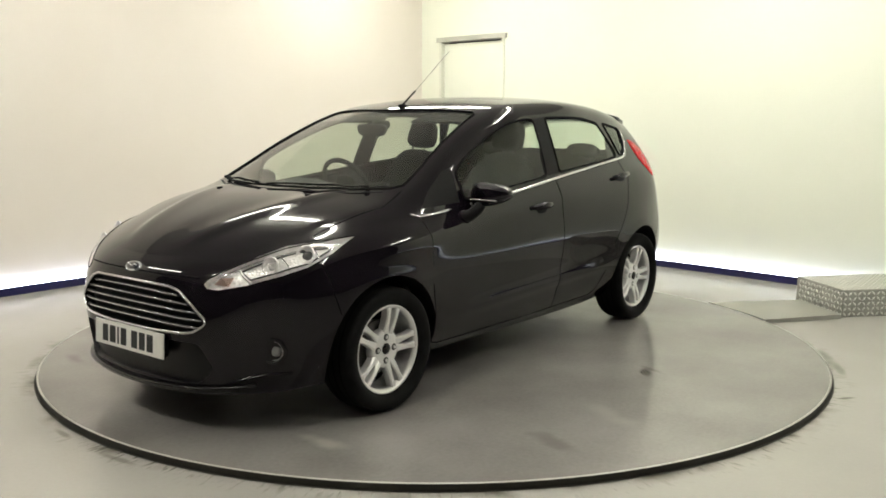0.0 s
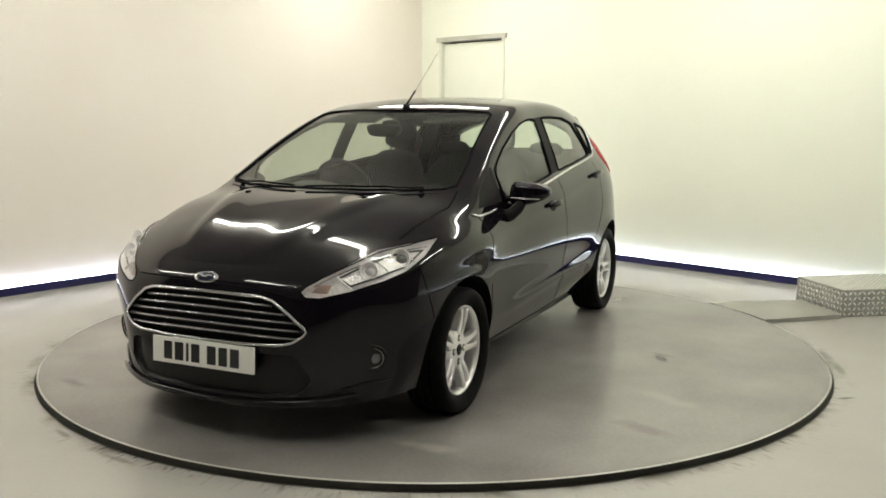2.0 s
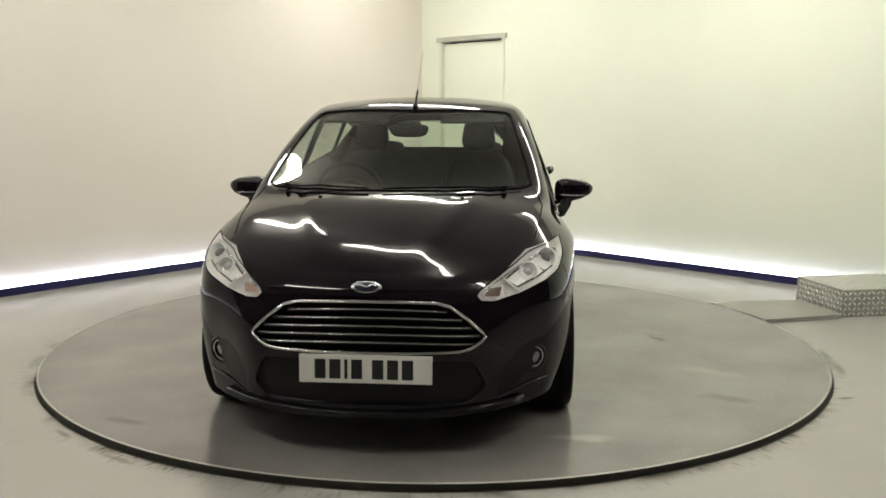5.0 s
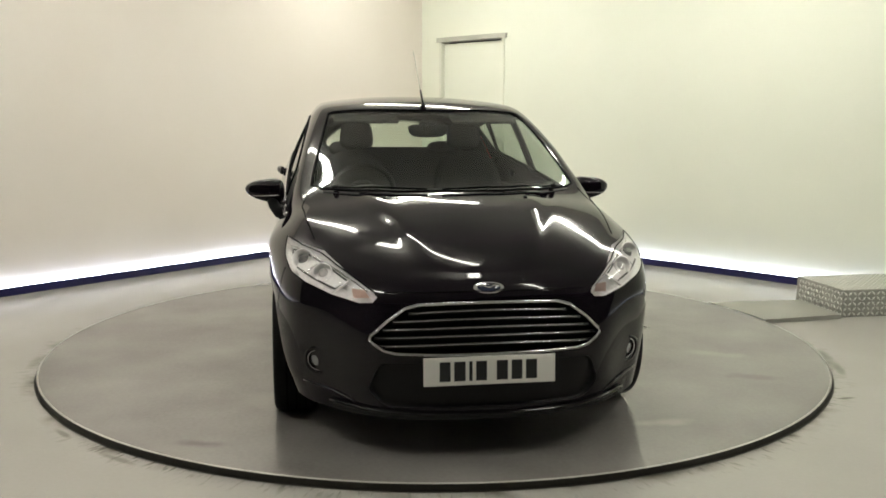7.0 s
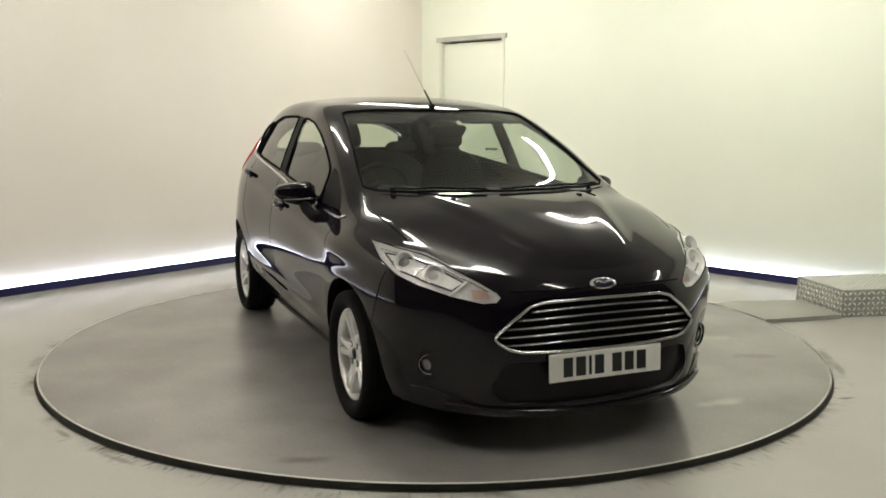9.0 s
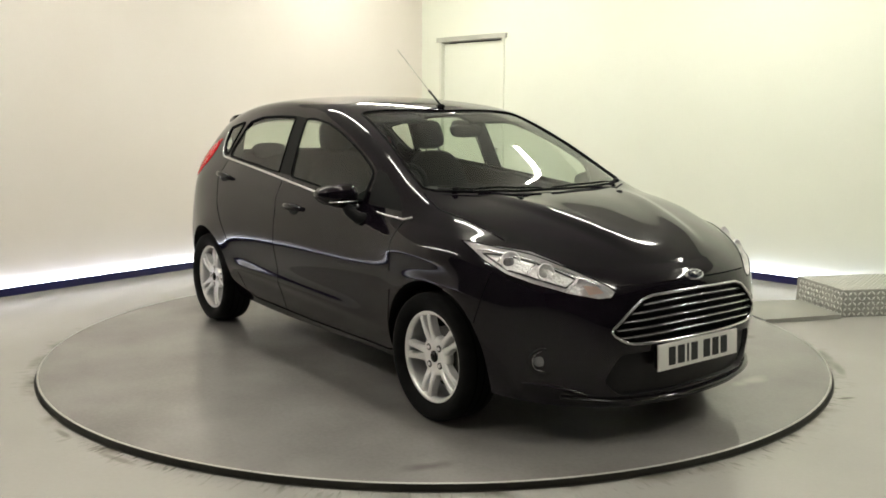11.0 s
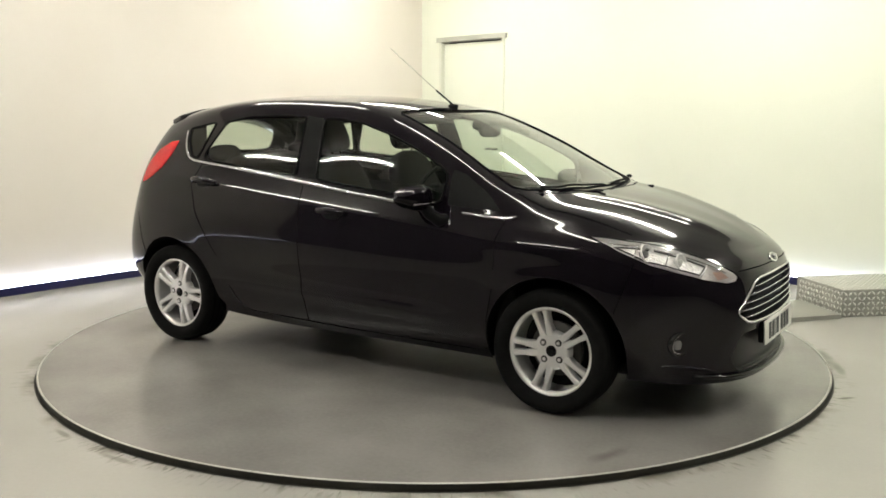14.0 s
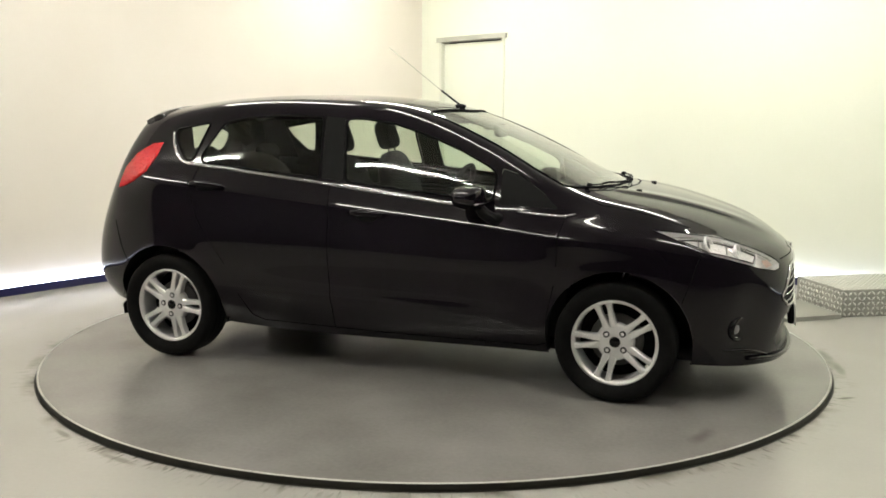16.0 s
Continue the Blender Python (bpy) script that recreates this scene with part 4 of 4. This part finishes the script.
    spots_at = [(-0.01, 1, 1.01), (-0.01, -1, 0.33), (-2.489, 1, 0.9), (-2.489, -1, 0.93)]
    for i, (wx, sg, spin) in enumerate(spots_at):
        m = Matrix.Translation(SHIFT + Vector((wx, 0.742 * sg, 0.288))) @ (Matrix.Rotation(0 if sg > 0 else math.pi, 4, "Z")) @ Matrix.Rotation(spin, 4, "Y")
        if i == 0:
            wheel.matrix_basis = m
        else:
            copy_thing(wheel, m)


M["brake"] = mat("brake_steel", (0.07, 0.066, 0.062), 0.5, 0.7)
wheels()


def blob(size, at, p=2.6, u=28, v=16, shape=None):
    """A rounded box-like solid."""
    bm = bmesh.new()
    bmesh.ops.create_uvsphere(bm, u_segments=u, v_segments=v, radius=1)
    for w in bm.verts:
        k = (abs(w.co.x) ** p + abs(w.co.y) ** p + abs(w.co.z) ** p) ** (1 / p)
        w.co /= k
        if shape:
            w.co = shape(w.co)
        w.co = Vector((w.co.x * size[0], w.co.y * size[1], w.co.z * size[2])) + Vector(at)
    return bm


def mirrors():
    for sg in SIDES:
        def sh(c, sg=sg):
            o = c.y * sg                      # -1 by the door, +1 at the tip
            k = 0.86 - 0.26 * o - 0.20 * max(0, o) ** 3
            return Vector((c.x * (1 - 0.25 * max(0, c.x)) * (1 - 0.3 * max(0, o) ** 2) - 0.28 * max(0, o), c.y, c.z * k + 0.10 * o))
        shell = cpart("door_mirror", blob((0.08, 0.102, 0.066), (-0.70, 0.886 * sg, 0.955), 3.2, shape=sh), M["paint"], label="glossy black door mirror on a short arm")
        finish("mirror_glass", blob((0.004, 0.078, 0.044), (-0.766, 0.874 * sg, 0.960), 3.0), M["chrome"], shell, label="mirror glass")
        arm = tube_bm([(-0.58, 0.775 * sg, 0.845), (-0.61, 0.815 * sg, 0.848), (-0.65, 0.84 * sg, 0.88), (-0.68, 0.86 * sg, 0.93)], lambda t: 0.034 - 0.008 * t, 12)
        finish("mirror_arm", arm, M["plastic"], shell)
        finish("mirror_strip", tube_bm([(-0.632 - 0.030 * (k / 8) ** 2, (0.81 + 0.14 * k / 8) * sg, 0.932 - 0.004 * k / 8) for k in range(9)], 0.0035, 6), M["satin"], shell, label="thin silver strip along the mirror's lower edge")


mirrors()


def roof_things():
    # aerial, leaning back
    b = on_top(-1.04, 0.0)
    base = cpart("aerial", blob((0.035, 0.016, 0.014), b + Vector((-0.01, 0, 0.006)), 2.2), M["plastic"], label="thin black roof aerial leaning back")
    tip = b + Vector((-0.45, 0.0, 0.345))
    rod = tube_bm([b + Vector((-0.005, 0, 0.01)), b.lerp(tip, 0.28)], 0.0055, 8)
    finish("aerial_rod", rod, M["plastic"], base)
    finish("aerial_whip", tube_bm([b.lerp(tip, 0.27), tip], 0.0024, 6), M["whip"], base, label="thin grey whip")
    # spoiler over the tailgate
    bm = bmesh.new()
    prev = None
    for k in range(21):
        y = 0.512 * (k / 10 - 1)
        e = (abs(y) / 0.512) ** 4
        xf = -2.72 + 0.03 * (y / 0.52) ** 2
        zf = BVH.ray_cast(Vector((xf, max(-0.5, min(0.5, y)), 2)), Vector((0, 0, -1)))[0].z - 0.25 * max(0, abs(y) - 0.5)
        xr, zr = -2.955 + 0.14 * (abs(y) / 0.52) ** 2.2, 1.348 - 0.04 * (y / 0.52) ** 2
        zs = [(xf, zf + 0.002), ((xf + xr) / 2, (zf + zr) / 2 + 0.016), (xr, zr), (xr + 0.012 + 0.02 * e, zr - 0.05 - 0.13 * e), ((xf + xr) / 2 + 0.03, (zf + zr) / 2 - 0.06 - 0.10 * e)]
        cur = [bm.verts.new((a, y, c)) for a, c in zs]
        if prev:
            for i in range(5):
                j = (i + 1) % 5
                bm.faces.new((prev[i], cur[i], cur[j], prev[j]))
        else:
            bm.faces.new(cur)
        prev = cur
    bm.faces.new(prev[::-1])
    bmesh.ops.recalc_face_normals(bm, faces=bm.faces)
    cpart("roof_spoiler", bm, M["paint"])
    # scuttle panel at the foot of the windscreen
    bm = bmesh.new()
    prev = None
    for k in range(25):
        y = 0.60 * (k / 12 - 1)
        x = float(np.interp(abs(y), [0, 0.25, 0.44, 0.60], [-0.075, -0.095, -0.15, -0.255]))
        a, c = on_top(x + 0.055, y, 0.0015), on_top(x - 0.01, y, 0.003)
        cur = [bm.verts.new(a), bm.verts.new((a + c) / 2 + Vector((0, 0, -0.006))), bm.verts.new(c)]
        if prev:
            for i in range(2):
                bm.faces.new((prev[i], cur[i], cur[i + 1], prev[i + 1]))
        prev = cur
    bmesh.ops.recalc_face_normals(bm, faces=bm.faces)
    cpart("scuttle_panel", bm, M["plastic"], label="matt black panel at the foot of the windscreen")
    band = [(float(np.interp(abs(y), [0, 0.25, 0.44, 0.60], [-0.075, -0.095, -0.15, -0.255])) - 0.03, y) for y in np.linspace(-0.585, 0.585, 41)]
    ribbon("screen_band", [on_top(x, y) for x, y in band], 0.062, M["gap"], off=-0.007, label="black printed band along the screen's foot")
    # wipers parked along the screen's foot, hinged on both sides
    for sg, y0, y1 in ((1, 0.52, -0.05), (-1, -0.54, -0.12)):
        pts = [on_top(float(np.interp(abs(y), [0, 0.25, 0.44, 0.60], [-0.055, -0.075, -0.135, -0.24])) - 0.02 * math.sin(math.pi * k / 12), y, 0.016) for k, y in ((k, y0 + (y1 - y0) * k / 12) for k in range(13))]
        wp = cpart("wiper", tube_bm(pts, 0.0038, 6), M["gap"], label="black wiper on the windscreen")
        finish("wiper_blade", tube_bm([p + Vector((-0.012, 0, 0.002)) for p in pts[3:]], 0.0035, 6), M["gap"], wp)
        finish("wiper_pivot", blob((0.016, 0.016, 0.010), pts[0], 2.2, 14, 8), M["plastic"], wp)


M["whip"] = mat("whip_grey", (0.46, 0.45, 0.39), 0.5)
roof_things()


def cabin():
    # floor pan and underside
    bm = box_bm((3.35, 1.36, 0.06), (-1.25, 0, 0.225), bevel=0.02)
    cpart("underside", bm, M["plastic"])
    bm = box_bm((0.62, 1.0, 0.30), (0.28, 0, 0.40), bevel=0.05)
    cpart("engine_block", bm, M["plastic"])
    bm = box_bm((0.5, 1.15, 0.5), (-2.72, 0, 0.6), bevel=0.05)
    cpart("boot_floor", bm, M["trim"])
    for sg in SIDES:
        bm = box_bm((2.05, 0.03, 0.62), (-1.28, 0.70 * sg, 0.58), bevel=0.01)
        cpart("door_card", bm, M["trim"])
    # dashboard with a hooded cluster
    bm = bmesh.new()
    prev = None
    for k in range(29):
        y = 0.68 * (k / 14 - 1)
        hood = 0.045 * math.exp(-((y + 0.36) / 0.16) ** 2) + 0.02 * math.exp(-(y / 0.14) ** 2)
        prof = [(-0.13 - 0.12 * (y / 0.68) ** 2, 0.93), (-0.35, 0.955), (-0.58, 0.945 + hood), (-0.68, 0.935 + hood), (-0.72, 0.86), (-0.70, 0.72), (-0.62, 0.55), (-0.60, 0.3)]
        cur = [bm.verts.new((a, y, c)) for a, c in prof]
        if prev:
            for i in range(len(prof) - 1):
                bm.faces.new((prev[i], cur[i], cur[i + 1], prev[i + 1]))
        prev = cur
    bmesh.ops.recalc_face_normals(bm, faces=bm.faces)
    cpart("dashboard", bm, M["trim"], label="dark grey dashboard")
    # steering wheel on the car's right
    c = Vector((-0.95, -0.36, 0.92))
    tilt = Matrix.Translation(c) @ Matrix.Rotation(radians(-64), 4, "Y")
    bm = tube_bm([tilt @ Vector((0.178 * math.cos(2 * math.pi * k / 32), 0.178 * math.sin(2 * math.pi * k / 32), 0)) for k in range(32)], 0.015, 8, closed=True)
    sw = cpart("steering_wheel", bm, M["plastic"], label="black three-spoke steering wheel")
    for a in (90, 270, 180):
        r = radians(a)
        finish("wheel_spoke", tube_bm([tilt @ Vector((0.03 * math.cos(r), 0.03 * math.sin(r), 0)), tilt @ Vector((0.18 * math.cos(r), 0.18 * math.sin(r), 0))], 0.016, 8), M["plastic"], sw)
    hub = blob((0.075, 0.075, 0.03), (0, 0, 0), 2.3)
    hub.transform(tilt)
    finish("airbag_cover", hub, M["plastic"], sw)
    # seats
    def seat(x, y, w, lean, kind):
        cush = cpart(kind, blob((0.27, w, 0.10), (x + 0.22, y, 0.52), 3.2), M["trim"], label="dark grey cloth seat")
        bk = blob((0.075, w * 0.97, 0.33), (0, 0, 0.30), 3.4, shape=lambda c: Vector((c.x, c.y * (1 - 0.16 * max(0, c.z)), c.z)))
        turn = Matrix.Translation((x, y, 0.52)) @ Matrix.Rotation(radians(-lean), 4, "Y")
        bk.transform(turn)
        finish("backrest", bk, M["trim"], cush)
        return cush, turn
    for y in (0.36, -0.36):
        cush, turn = seat(-1.44, y, 0.24, 18, "front_seat")
        hr = blob((0.05, 0.102, 0.09), (0.015, -0.018 if y > 0 else 0.018, 0.735), 3.8, shape=lambda c: Vector((c.x, c.y * (1 - 0.10 * c.z), c.z)))
        hr.transform(turn)
        finish("headrest", hr, M["trim"], cush)
        for d in (-0.05, 0.05):
            finish("headrest_post", tube_bm([turn @ Vector((0.01, d, 0.6)), turn @ Vector((0.01, d, 0.7))], 0.006, 6), M["dark_metal"], cush)
    cush, turn = seat(-2.30, 0.0, 0.60, 22, "rear_seat")
    for y in (-0.36, 0.36):
        hr = blob((0.04, 0.12, 0.05), (0.01, y, 0.63), 3.0)
        hr.transform(turn)
        finish("headrest", hr, M["trim"], cush)
    # trim over the rear pillars
    for sg in SIDES:
        pts = [(-2.43, 1.06), (-2.66, 1.06), (-2.66, 1.31), (-2.50, 1.31)]
        bm = bmesh.new()
        f = bm.faces.new([bm.verts.new((x, (0.60 - 0.30 * (z - 1.06)) * sg, z)) for x, z in pts])
        bmesh.ops.solidify(bm, geom=[f], thickness=0.02)
        bmesh.ops.recalc_face_normals(bm, faces=bm.faces)
        cpart("pillar_trim", bm, M["trim"], smooth=False)
    # inside mirror and sun visors
    cpart("inside_mirror", blob((0.022, 0.105, 0.036), (-0.80, -0.01, 1.262), 3.6, shape=lambda c: Vector((c.x, c.y * (1 + 0.12 * c.z), c.z))), M["plastic"], label="dark rear-view mirror")
    cpart("mirror_stem", blob((0.04, 0.05, 0.028), (-0.865, 0, 1.292), 3.0), M["plastic"])
    for y in (0.33, -0.33):
        cpart("sun_visor", box_bm((0.15, 0.36, 0.018), (-1.02, y, 1.325), Matrix.Rotation(radians(14), 3, "Y"), 0.007), M["trim"])
    # roof lining and inner pillars
    bm = bmesh.new()
    prev = None
    for k in range(12):
        x = -1.06 - 1.62 * k / 11
        row = [bm.verts.new(on_top(x, 0.52 * (j / 6 - 1)) + Vector((0, 0, -0.03))) for j in range(13)]
        if prev:
            for j in range(12):
                bm.faces.new((prev[j], row[j], row[j + 1], prev[j + 1]))
        prev = row
    cpart("roof_lining", bm, M["lining"], label="grey cloth roof lining")


M["lining"] = mottled(mat("lining_cloth", (0.10, 0.10, 0.095), 0.95), (0.085, 0.085, 0.08), (0.12, 0.12, 0.11), 30)
cabin()


# ---------------------------------------------------------------- things by the wall
def door():
    """Flush door in the pale wall: frame, leaf, lever."""
    rot = Matrix((DIR_R, -OUTR, Vector((0, 0, 1)))).transposed().to_4x4()
    root = tagged(new("door_1"), "pale painted flush door in a slim frame, closed", "door", kind="structure")
    root.matrix_basis = Matrix.Translation(CORNER + Vector((0, 0, FLOOR))) @ rot
    H, a, b = 2.185 - FLOOR, 0.30, 1.27
    part("door_leaf", box_bm((b - a - 0.07, 0.04, H - 0.045), ((a + b) / 2, -0.055, (H - 0.045) / 2 + 0.005), bevel=0.003), M["door"], root, smooth=False)
    for x, m in ((a + 0.0175, M["jamb"]), (b - 0.0175, M["door"])):
        part("door_jamb", box_bm((0.035, 0.13, H), (x, -0.045, H / 2), bevel=0.004), m, root, smooth=False)
    part("door_head", box_bm((b - a + 0.06, 0.15, 0.05), ((a + b) / 2, -0.04, H + 0.004), bevel=0.004), M["frame_grey"], root, "grey door head", smooth=False)
    part("door_handle", tube_bm([(b - 0.12, -0.03, 1.02), (b - 0.12, 0.03, 1.02), (b - 0.24, 0.03, 1.02)], 0.01), M["dark_metal"], root)


M["jamb"] = mottled(mat("jamb_paint", (0.72, 0.735, 0.63), 0.5), (0.70, 0.715, 0.615), (0.74, 0.755, 0.65), 2.0)
M["frame_grey"] = mottled(mat("frame_paint", (0.45, 0.45, 0.38), 0.5), (0.40, 0.40, 0.34), (0.48, 0.48, 0.41), 2.0)
door()


def motor_box():
    """Housing of the table's drive, clad in bright tread plate, with a flat cover that runs under the table's rim."""
    root = tagged(new("drive_box"), "bright aluminium tread-plate housing beside the turntable", "housing")
    root.matrix_basis = Matrix.Translation((2.82, 0.70, FLOOR)) @ Matrix.Rotation(BOX_TURN, 4, "Z")
    L, W, H = 0.72, BOX_W, 0.19
    part("housing", box_bm((L, W, H), (L / 2, W / 2, H / 2), bevel=0.006), M["tread_base"], root, smooth=False)
    # raised bars of the tread pattern, joined as one skin
    bm = bmesh.new()
    def bars(origin, u, v, n, nu, nv, step):
        for i in range(nu):
            for j in range(nv):
                c = origin + u * (step * (i + 0.5)) + v * (step * (j + 0.5))
                d = (u + v if (i + j) % 2 else u - v).normalized()
                e = n.cross(d)
                a = [c + d * 0.021, c + e * 0.0075, c - d * 0.021, c - e * 0.0075]
                base = [bm.verts.new(p + n * 0.0003) for p in a]
                top = bm.verts.new(c + n * 0.006)
                for k in range(4):
                    bm.faces.new((base[k], base[(k + 1) % 4], top))
    vx, vy, vz = Vector((1, 0, 0)), Vector((0, 1, 0)), Vector((0, 0, 1))
    st = 0.036
    bars(Vector((0, 0, H)), vx, vy, vz, int(L / st), int(W / st), st)
    bars(Vector((0, 0, 0)), vx, vz, -vy, int(L / st), int(H / st), st)
    bars(Vector((0, 0, 0)), vy, vz, -vx, int(W / st), int(H / st), st)
    bmesh.ops.recalc_face_normals(bm, faces=bm.faces)
    tagged(part("tread_pattern", bm, M["tread"], root, smooth=False), kind="stuff")
    cover = tagged(new("cover_plate"), "flat grey steel cover plate between housing and turntable", "cover plate")
    cover.matrix_basis = Matrix.Translation((2.82, 0.70, FLOOR)) @ Matrix.Rotation(BOX_TURN, 4, "Z")
    bm = bmesh.new()
    inv = cover.matrix_basis.inverted()
    out = [(2.206, 0.49), (2.795, 0.655), (2.715, 1.17), (2.0, 1.055), (2.053, 0.945), (2.113, 0.80), (2.165, 0.647)]
    lo = [bm.verts.new(inv @ Vector((x, y, FLOOR + 0.001))) for x, y in out]
    hi = [bm.verts.new(inv @ Vector((x, y, -0.001))) for x, y in out]
    bm.faces.new(hi)
    bm.faces.new(lo[::-1])
    for i in range(len(out)):
        j = (i + 1) % len(out)
        bm.faces.new((lo[i], lo[j], hi[j], hi[i]))
    bmesh.ops.recalc_face_normals(bm, faces=bm.faces)
    part("plate", bm, M["cover"], cover, smooth=False)


BOX_TURN, BOX_W = radians(10), 0.57
M["cover"] = mottled(mat("cover_steel", (0.35, 0.35, 0.32), 0.4, 0.4), (0.30, 0.30, 0.27), (0.40, 0.40, 0.36), 3.0, rough=(0.3, 0.5))
motor_box()


def motions():
    rows = [(t / 2, pose(0, 0, 0, 0, 0, HEADING + RATE * t / 2)) for t in range(33)]
    walk(car, rows)
    walk(table, rows)


motions()
